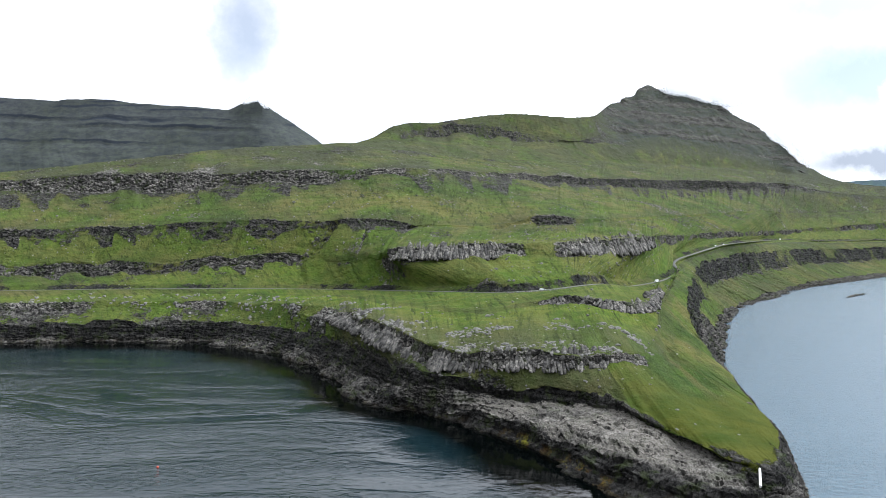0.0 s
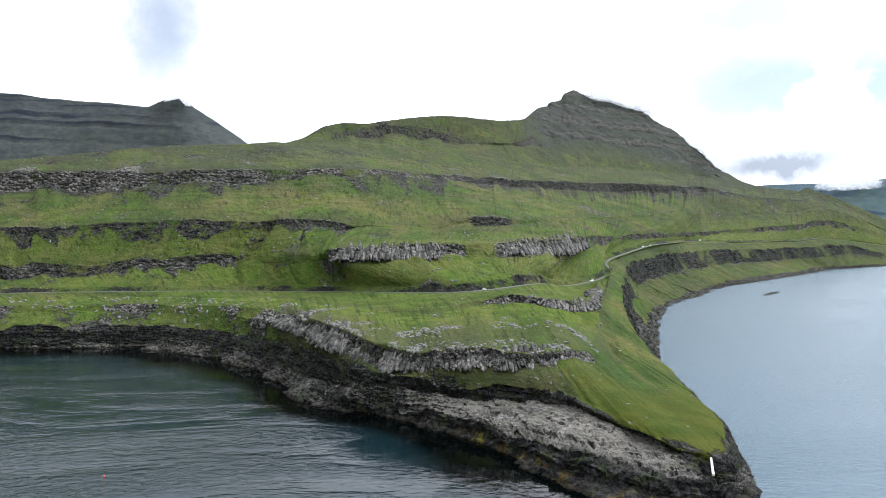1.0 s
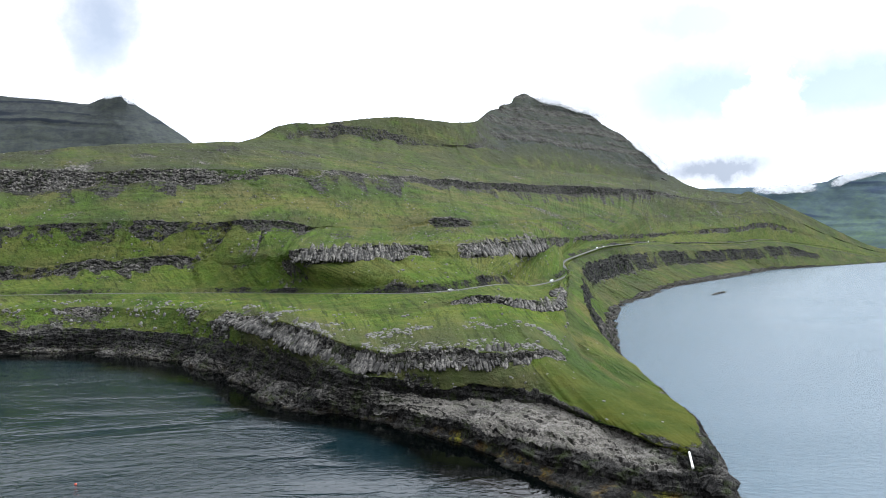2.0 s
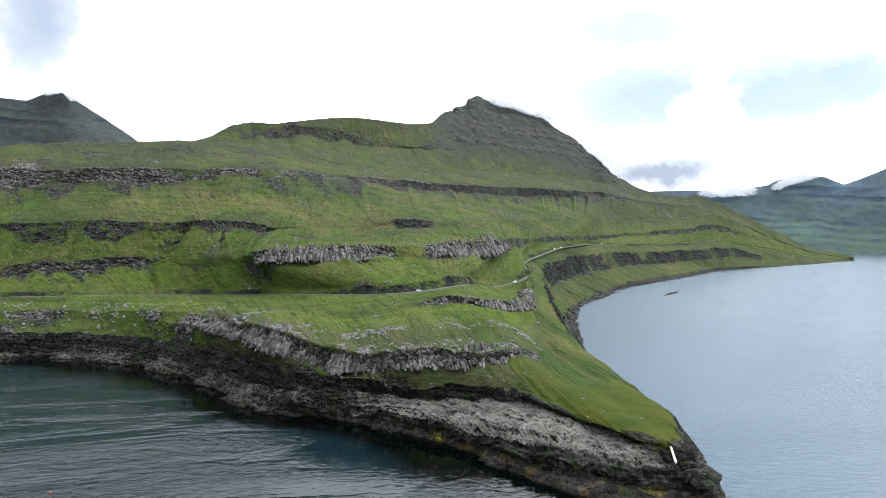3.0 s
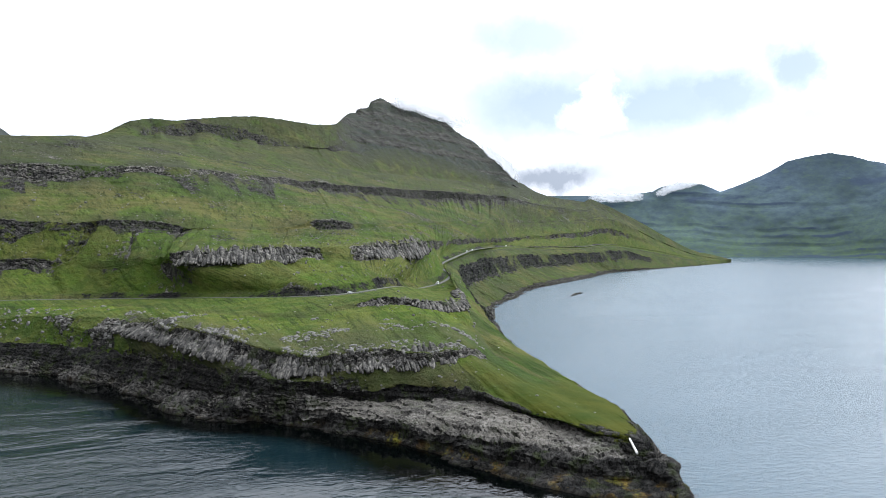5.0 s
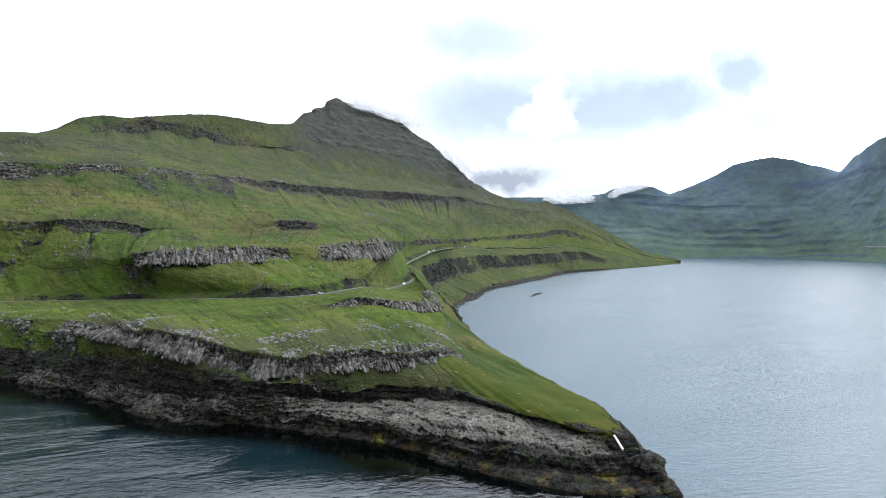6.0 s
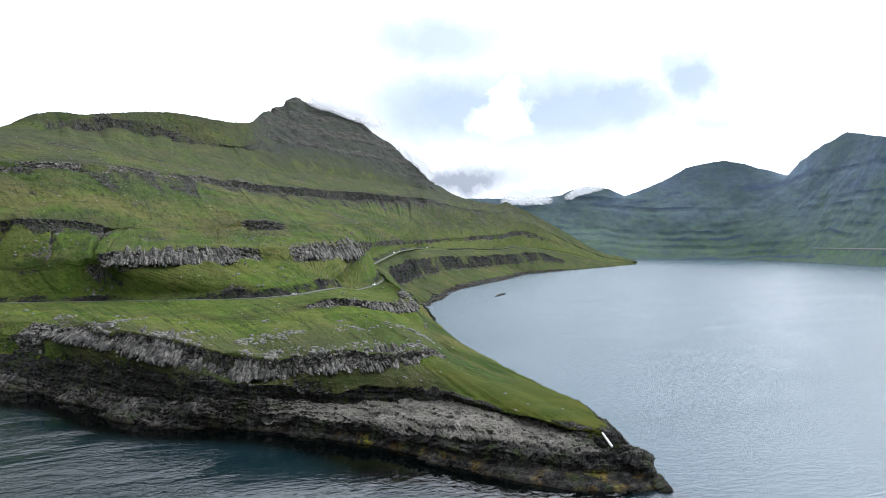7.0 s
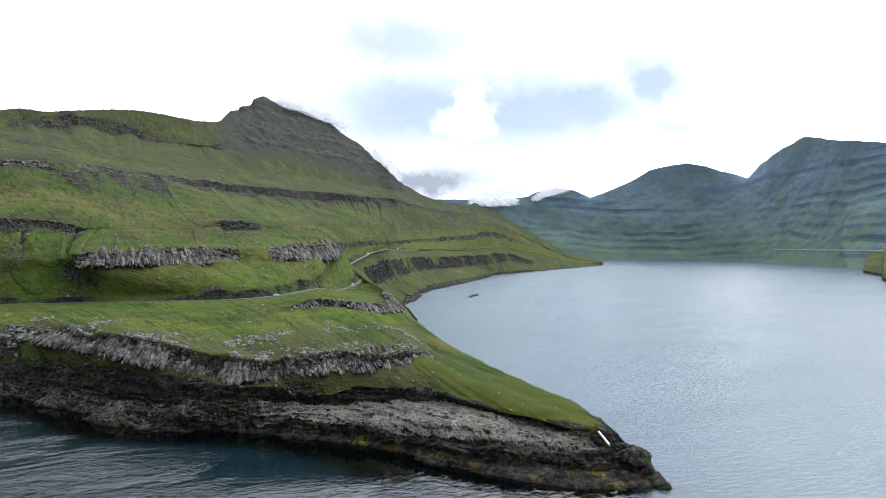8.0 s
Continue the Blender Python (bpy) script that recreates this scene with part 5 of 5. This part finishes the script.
cloud_wisp(0, 1, 40, 22, 20, 2, "white cloud lying on the far mountain top", 21.0, far_crest(FAR, 34.5, 37.6, 2))
cloud_wisp(0, 1, 45, 25, 20, 2, "white cloud lying in the gap of the far range", 25.0, far_crest(FAR, 29.5, 34.0, 8))
cloud_wisp(0, 1, 26, 34, 30, 2, "white cloud on the distant peak", 29.0, far_crest(FAR_LEFT_RANGE, -17.9, -15.6, 4))

# ---- rocks ----
def part(name, mesh, parent, m, label=""):
    ob = new(name, mesh)
    ob.parent = parent
    ob.matrix_world = m
    return tagged(ob, label) if label else ob


def column_mesh(seed, material):
    """One weathered basalt pillar of unit size: uneven sides, bulging, with a broken rounded head."""
    rnd = random.Random(seed)
    bm = bmesh.new()
    sides = rnd.choice((6, 7, 8))
    angles = [2 * math.pi * (i + rnd.uniform(-0.28, 0.28)) / sides for i in range(sides)]
    radii = [rnd.uniform(0.7, 1.2) for _ in range(sides)]
    tip = (rnd.uniform(-0.35, 0.35), rnd.uniform(-0.35, 0.35))
    waist, top = rnd.uniform(0.85, 1.15), rnd.uniform(0.55, 0.85)
    rings = []
    for h, k in ((0, 0.4), (0.07, 0.85), (0.3, waist), (0.55, 1.05), (0.76, 0.95), (0.92, top), (1.0, top * 0.5)):
        slant = rnd.uniform(0.02, 0.07)
        rings.append([bm.verts.new((k * r * math.cos(a) + tip[0] * h + rnd.uniform(-0.1, 0.1), k * r * math.sin(a) + tip[1] * h + rnd.uniform(-0.1, 0.1),
                                    h + slant * math.cos(a + seed))) for a, r in zip(angles, radii)])
    for lo, hi in zip(rings, rings[1:]):
        for i in range(sides):
            bm.faces.new((lo[i], lo[(i + 1) % sides], hi[(i + 1) % sides], hi[i]))
    bm.faces.new(rings[-1])
    bm.faces.new(list(reversed(rings[0])))
    for f in bm.faces:
        f.smooth = True
    mesh = bpy.data.meshes.new("column")
    bm.to_mesh(mesh)
    bm.free()
    mesh.materials.append(material)
    return mesh


COLUMNS = [column_mesh(s, CRAG) for s in range(18)]


def column_row(name, foot, top, first, last, gap, label, seed, clump=-0.48, rows=((0.02, 0.62, -0.4), (0.18, 0.88, 1.6), (0.5, 1.16, 3.2))):
    """Pillars between two level lines, in rows (start share, end share, metres set back)."""
    rnd = random.Random(seed)
    u = np.linspace(first, last, 1500)
    a, b, w = curve(foot, u), curve(top, u), inward(foot, u)
    along = np.r_[0, np.cumsum(np.linalg.norm(np.diff(a, axis=0), axis=1))]
    base = new(name)
    base.location = a[len(u) // 2]
    bpy.context.view_layer.update()
    tagged(base, label, "rock outcrop", "basalt outcrops on the slope")
    for row, (low, high, back) in enumerate(rows):
        s = rnd.uniform(0, gap)
        while s < along[-1]:
            i = min(int(np.searchsorted(along, s)), len(u) - 1)
            wave = float(fbm(np.array([[s, seed * 40.0 + row * 6, 0.0]]), 13, 3, 2.0)[0])
            if wave > clump + 0.12 * row:
                fade = min(1.0, 0.4 + 4.0 * min(s, along[-1] - s) / along[-1])
                swing = 4.0 * float(fbm(np.array([[s, seed * 17.0, 0.0]]), 16, 2, 5.0)[0]) + rnd.uniform(-0.6, 0.6)
                low_here = low + rnd.uniform(-0.10, 0.16)
                p = a[i] * (1 - low_here) + b[i] * low_here + w[i] * (back + swing - 1.3)
                q = a[i] * (1 - high) + b[i] * high + w[i] * (back + swing + rnd.uniform(2.2, 4.2))
                q = p + (q - p) * fade * rnd.uniform(0.6, 1.08) * (0.9 + 0.5 * wave) + np.array((rnd.uniform(-1.2, 1.2), 0, rnd.uniform(-1.0, 0.3)))
                axis = Vector(q - p)
                tall = axis.length + 0.9
                r = gap * rnd.choice((0.5, 0.55, 0.65, 0.75, 0.95))
                turn = axis.to_track_quat("Z", "Y").to_matrix().to_4x4()
                m = Matrix.Translation(Vector(p) - axis.normalized() * 0.9) @ turn @ Matrix.Rotation(rnd.uniform(0, 6.28), 4, "Z") @ Matrix.Diagonal((r, r * rnd.uniform(0.75, 1.4), tall, 1))
                part("column", rnd.choice(COLUMNS), base, m)
            s += gap * rnd.uniform(0.45, 1.2)
    return base


def stone_arrays(seed):
    """A deformed icosahedron, once subdivided: vertices and triangles."""
    rnd = random.Random(seed)
    bm = bmesh.new()
    bmesh.ops.create_icosphere(bm, subdivisions=2, radius=1.0)
    cut = [Vector((rnd.gauss(0, 1), rnd.gauss(0, 1), rnd.gauss(0, 0.7))).normalized() for _ in range(7)]
    for v in bm.verts:
        for c in cut:
            over = v.co.dot(c) - 0.62
            if over > 0:
                v.co -= c * over * 0.92
        v.co.z *= 0.78
    v = np.array([x.co[:] for x in bm.verts])
    f = np.array([[x.index for x in face.verts] for face in bm.faces])
    bm.free()
    return v, f


STONES = [stone_arrays(s) for s in range(9)]


def stone_heap(name, places, sizes, material, label, seed, kind="stuff"):
    """Many loose stones as one mesh."""
    rnd = np.random.RandomState(seed)
    vs, fs, count = [], [], 0
    for p, r in zip(places, sizes):
        v, f = STONES[rnd.randint(len(STONES))]
        a = rnd.uniform(0, 6.28)
        turn = np.array([[math.cos(a), -math.sin(a), 0], [math.sin(a), math.cos(a), 0], [0, 0, 1]])
        vs.append((v * rnd.uniform(0.7, 1.3, 3)) @ turn.T * r + p)
        fs.append(f + count)
        count += len(v)
    mesh = bpy.data.meshes.new(name)
    mesh.from_pydata(np.concatenate(vs).tolist(), [], np.concatenate(fs).tolist())
    mesh.materials.append(material)
    return tagged(new(name, mesh), label, "stones", kind=kind)


def pick(land, inside, count, seed):
    """Places on the land within a mask."""
    p, S, U = land
    where = np.argwhere(np.broadcast_to(inside, p.shape[:2]))
    rnd = np.random.RandomState(seed)
    w = where[rnd.randint(len(where), size=count)]
    return p[w[:, 0], w[:, 1]], rnd


column_row("rock_outcrop", CF, CT, 4.05, 5.9, 1.75, "grey columnar basalt cliff on the grassy headland", 3)
column_row("rock_outcrop", CF, CT, 5.9, 7.45, 1.4, "pale grey columnar basalt cliff above the sea ledge", 4)
column_row("rock_outcrop", CF, CT, 7.5, 9.0, 1.4, "pale columnar basalt cliff at the end of the headland turf", 8)
column_row("rock_outcrop", LF, LT, 7.5, 10.15, 1.7, "low pale rock ledge in the grass below the road", 5, rows=((0.0, 0.8, 0.5), (0.4, 1.0, 2.0)))
column_row("rock_outcrop", B1F, B1T, 5.8, 8.1, 1.75, "rounded pale grey basalt outcrop above the road", 6)
column_row("rock_outcrop", B1F, B1T, 8.55, 10.1, 2.1, "pale grey basalt outcrop at the road bend", 7)

p, S, U = LOW
spot, rnd = pick(LOW, (S == 1) & (U > 10.4) & (U < 17), 900, 1)
stone_heap("shore_boulders", spot, 0.5 + 1.6 * rnd.rand(len(spot)) ** 3, BOULDER, "grey boulders heaped along the shore", 1)
spot, rnd = pick(LOW, (S == 1) & (U > 3.0) & (U < 10.4), 160, 2)
stone_heap("ledge_boulders", spot, 0.2 + 0.8 * rnd.rand(len(spot)) ** 3, BOULDER, "dark broken basalt blocks on the sea ledge", 2)
clumps = fbm(p * (1, 1, 0), 17, 3, 76.0)
where = (S == 6) & (U > 4.3) & (U < 9.2) & (clumps > 0.02 + 0.38 * np.clip((p[..., 1] - curve(CT, np.clip(U[0], 0, 19))[None, :, 1]) / 70, 0, 1))
spot, rnd = pick(LOW, where, 1300, 8)
stone_heap("turf_rocks", spot - (0, 0, 0.35), 0.4 + 1.3 * rnd.rand(len(spot)) ** 2, LICHEN, "pale broken rocks showing through the headland turf", 8)
spot, rnd = pick(LOW, (S >= 4) & (S <= 6) & (U < 4.2) & (clumps > 0.0), 520, 9)
stone_heap("bank_rocks", spot - (0, 0, 0.3), 0.5 + 1.7 * rnd.rand(len(spot)) ** 2, LICHEN, "grey rocks scattered over the bank below the road", 9)
spot, rnd = pick(LOW, ((S == 4) | (S == 6)) & (U > 4.2) & (U < 9.3), 420, 3)
stone_heap("turf_stones", spot - (0, 0, 0.15), 0.2 + 0.9 * rnd.rand(len(spot)) ** 4, LICHEN, "small grey stones lying in the turf", 3)
p, S, U = HIGH
spot, rnd = pick(HIGH, ((S == 5) | (S == 3) | (S == 7)) & (U < 9), 1500, 4)
stone_heap("slope_stones", spot, 0.3 + 1.3 * rnd.rand(len(spot)) ** 4, LICHEN, "pale scattered stones on the green slope", 4)
spot, rnd = pick(HIGH, ((S == 3) | (S == 1)) & (U > 7.6) & (U < 10.5), 500, 5)
stone_heap("scree_stones", spot, 0.3 + 1.1 * rnd.rand(len(spot)) ** 4, LICHEN, "grey scree stones below a rock band", 5)

rnd = np.random.RandomState(31)
u = 7.3 + 1.1 * rnd.rand(130)
verge = curve(ROAD_FULL, u) - inward(ROAD_FULL, u) * (3.2 + 3.5 * rnd.rand(130) ** 2)[:, None] + (0, 0, 0.1)
stone_heap("roadside_stones", verge, 0.25 + 0.6 * rnd.rand(130) ** 2, LICHEN, "pale stones along the gravel edge of the road", 31)


# ---- vehicles and small things ----
def slab(bm, lo, hi, bevel=0.0):
    """A box between two corners, with softened edges."""
    made = bmesh.ops.create_cube(bm, size=1.0)["verts"]
    for v in made:
        v.co = Vector([(a + b) / 2 + c * (b - a) for a, b, c in zip(lo, hi, v.co)])
    if bevel:
        edges = list({e for v in made for e in v.link_edges})
        bmesh.ops.bevel(bm, geom=edges, offset=bevel, segments=2, affect="EDGES")
    return made


def finish(name, bm, material, parent=None, label=""):
    mesh = bpy.data.meshes.new(name)
    bm.to_mesh(mesh)
    bm.free()
    mesh.materials.append(material)
    ob = new(name, mesh)
    ob.parent = parent
    return tagged(ob, label) if label else ob


def profile(bm, outline, half, top_half):
    """A body from its side outline (x, z), narrower towards the roof."""
    high = max(z for _, z in outline)
    rings = []
    for side in (-1, 1):
        rings.append([bm.verts.new((x, side * (half + (top_half - half) * max(0.0, (z - 0.9) / (high - 0.9))), z)) for x, z in outline])
    bm.faces.new(rings[0])
    bm.faces.new(list(reversed(rings[1])))
    n = len(outline)
    for i in range(n):
        bm.faces.new((rings[0][i], rings[1][i], rings[1][(i + 1) % n], rings[0][(i + 1) % n]))
    bmesh.ops.recalc_face_normals(bm, faces=bm.faces[:])
    bmesh.ops.bevel(bm, geom=bm.edges[:], offset=0.05, segments=1, affect="EDGES")


GLASS_DARK = plain("car_glass", (0.02, 0.025, 0.03), 0.1, 0.05, 1.0)
TYRE = plain("tyre_rubber", (0.02, 0.02, 0.02), 0.9, 0.1, 0.3)
RIM = plain("wheel_rim", (0.5, 0.5, 0.52), 0.35, 0.05, 0.3, 1.0)
LAMP = plain("lamp_glass", (0.7, 0.7, 0.68), 0.15, 0.03, 0.3)


def vehicle(name, paint, van, label, m):
    """A parked car or van, nose along +x: body, glass, wheels with rims, lamps."""
    base = new(name)
    bm = bmesh.new()
    if van:
        outline = [(-2.6, 0.4), (-2.65, 1.2), (-2.5, 2.45), (1.0, 2.5), (1.55, 1.75), (2.4, 1.25), (2.6, 0.75), (2.55, 0.4)]
        long, roof, half = 2.6, 2.45, 0.98
    else:
        outline = [(-2.1, 0.35), (-2.15, 0.9), (-1.9, 1.05), (-1.45, 1.45), (0.3, 1.48), (1.0, 1.02), (1.95, 0.85), (2.15, 0.6), (2.1, 0.35)]
        long, roof, half = 2.1, 1.45, 0.88
    profile(bm, outline, half, half - 0.16)
    finish("body", bm, paint, base)
    for side in (-1, 1):
        bm = bmesh.new()
        y = side * (half - 0.09)
        slab(bm, (-long * 0.72, y - 0.05, roof * 0.66), (long * 0.32, y + 0.05, roof * 0.9), 0.02)
        finish("window", bm, GLASS_DARK, base)
        bm = bmesh.new()
        slab(bm, (long - 0.12, side * half * 0.68 - 0.16, 0.62), (long + 0.03, side * half * 0.68 + 0.16, 0.8), 0.03)
        finish("headlight", bm, LAMP, base)
    bm = bmesh.new()
    x0, z0, x1, z1 = (1.08, 2.38, 1.56, 1.78) if van else (0.36, 1.43, 0.98, 1.05)
    quad = [bm.verts.new(v) for v in ((x0, -half * 0.78, z0 + 0.03), (x0, half * 0.78, z0 + 0.03), (x1 + 0.03, half * 0.84, z1 + 0.03), (x1 + 0.03, -half * 0.84, z1 + 0.03))]
    face = bm.faces.new(quad)
    bmesh.ops.solidify(bm, geom=[face], thickness=0.03)
    finish("windscreen", bm, GLASS_DARK, base)
    for x in (-long * 0.62, long * 0.62):
        for side in (-1, 1):
            bm = bmesh.new()
            bmesh.ops.create_cone(bm, cap_ends=True, segments=18, radius1=0.34, radius2=0.34, depth=0.22, matrix=pose(x, side * (half - 0.08), 0.34, 90, 0, 0))
            wheel = finish("wheel", bm, TYRE, base)
            bm = bmesh.new()
            bmesh.ops.create_cone(bm, cap_ends=True, segments=12, radius1=0.2, radius2=0.18, depth=0.24, matrix=pose(x, side * (half - 0.07), 0.34, 90, 0, 0))
            finish("rim", bm, RIM, wheel)
    base.matrix_world = m
    return tagged(base, label, "van" if van else "car", "vehicles on the mountain road")


def on_road(station, across, back=False):
    u = np.array([station])
    c, w = curve(ROAD_FULL, u)[0], inward(ROAD_FULL, u)[0]
    d = curve(ROAD_FULL, u + 0.02)[0] - curve(ROAD_FULL, u - 0.02)[0]
    turn = math.degrees(math.atan2(d[1], d[0])) + (180 if back else 0)
    climb = math.degrees(math.atan2(d[2], math.hypot(d[0], d[1])))
    q = c + w * across
    return pose(q[0], q[1], q[2] + 0.2, 0, climb if back else -climb, turn)


WHITE = plain("white_paint", (0.78, 0.78, 0.77), 0.3, 0.03, 1.0)
SILVER = plain("silver_paint", (0.5, 0.51, 0.52), 0.3, 0.04, 1.0)
DARK = plain("dark_paint", (0.03, 0.032, 0.036), 0.3, 0.05, 1.0)
vehicle("van", WHITE, True, "white camper van on the narrow mountain road", on_road(10.2, -1.2, True))
vehicle("car", SILVER, False, "silver car parked on the gravel beside the road", on_road(7.95, -2.6))
vehicle("car", DARK, False, "dark car on the road bend", on_road(11.25, 1.2))
vehicle("car", WHITE, False, "white car on the upper road", on_road(12.75, 1.2))
vehicle("car", WHITE, False, "white car on the upper road", on_road(12.95, -1.2, True))
vehicle("van", WHITE, True, "white van parked far along the road", on_road(14.0, 3.0))


def white_pole(foot, head):
    """A white painted beacon pole leaning on the rock at the headland's end."""
    a, b = Vector(foot), Vector(head)
    axis = b - a
    bm = bmesh.new()
    n = 10
    rings = []
    for t, r in ((0, 0.42), (0.04, 0.45), (0.5, 0.43), (0.95, 0.42), (1.0, 0.36)):
        rings.append([bm.verts.new((r * math.cos(6.2832 * i / n), r * math.sin(6.2832 * i / n), t * axis.length)) for i in range(n)])
    for lo, hi in zip(rings, rings[1:]):
        for i in range(n):
            bm.faces.new((lo[i], lo[(i + 1) % n], hi[(i + 1) % n], hi[i]))
    bm.faces.new(list(reversed(rings[0])))
    bm.faces.new(rings[-1])
    ob = finish("pole", bm, plain("worn_white_paint", (0.72, 0.71, 0.68), 0.6, 0.1, 0.8))
    ob.matrix_world = Matrix.Translation(a) @ axis.to_track_quat("Z", "Y").to_matrix().to_4x4()
    return tagged(ob, "white painted pole lying against the dark rock", "pole")


white_pole((84.0, 226.5, 9.1), (87.4, 236.6, 11.4))


def buoy(x, y):
    """A small red mooring buoy."""
    bm = bmesh.new()
    bmesh.ops.create_uvsphere(bm, u_segments=16, v_segments=10, radius=0.42, matrix=pose(0, 0, 0.22))
    ob = new("buoy")
    finish("float", bm, plain("buoy_red", (0.55, 0.07, 0.03), 0.45, 0.1, 0.3), ob)
    bm = bmesh.new()
    bmesh.ops.create_cone(bm, cap_ends=True, segments=10, radius1=0.06, radius2=0.05, depth=0.35, matrix=pose(0, 0, 0.75))
    finish("stem", bm, TYRE, ob)
    ob.location = (x, y, 0)
    return tagged(ob, "small red mooring buoy floating in the bay", "buoy")


buoy(-124.3, 261.3)

# the low dark reef off the far shore
rnd = np.random.RandomState(12)
s = np.linspace(-1, 1, 46)
places = np.c_[507 + 26 * s + rnd.uniform(-2, 2, 46), 1037 + 30 * s + rnd.uniform(-2.5, 2.5, 46), np.full(46, 0.0)]
stone_heap("reef", places, 1.2 + 2.2 * rnd.rand(46) * (1 - s**2), BOULDER, "low dark reef breaking the water", 12, kind="structure")


# loose boulders that stand out singly
def boulder(place, size, seed, label):
    v, f = STONES[seed % len(STONES)]
    rnd = np.random.RandomState(seed)
    mesh = bpy.data.meshes.new("boulder")
    mesh.from_pydata((v * rnd.uniform(0.8, 1.25, 3) * size).tolist(), [], f.tolist())
    mesh.materials.append(BOULDER if label.startswith("dark") else LICHEN)
    ob = new("boulder", mesh)
    ob.matrix_world = pose(*place, 0, 0, rnd.uniform(0, 360))
    return tagged(ob, label, "boulder", "loose boulders on the land")


boulder((113.4, 321.1, 11.5), 2.6, 31, "dark angular boulder at the edge of the headland")
p, S, U = HIGH
spot, rnd = pick(HIGH, (S == 1) & (U > 6.0) & (U < 10.2), 14, 21)
for i, q in enumerate(spot):
    boulder(q + (0, 0, 0.2), 0.7 + 0.9 * rnd.rand(), 40 + i, "pale weathered boulder on the green slope above the road")
p, S, U = LOW
spot, rnd = pick(LOW, ((S == 6) | (S == 8)) & (U > 5.0) & (U < 10.2), 16, 22)
for i, q in enumerate(spot):
    boulder(q + (0, 0, 0.15), 0.6 + 0.8 * rnd.rand(), 60 + i, "pale weathered boulder in the headland turf")
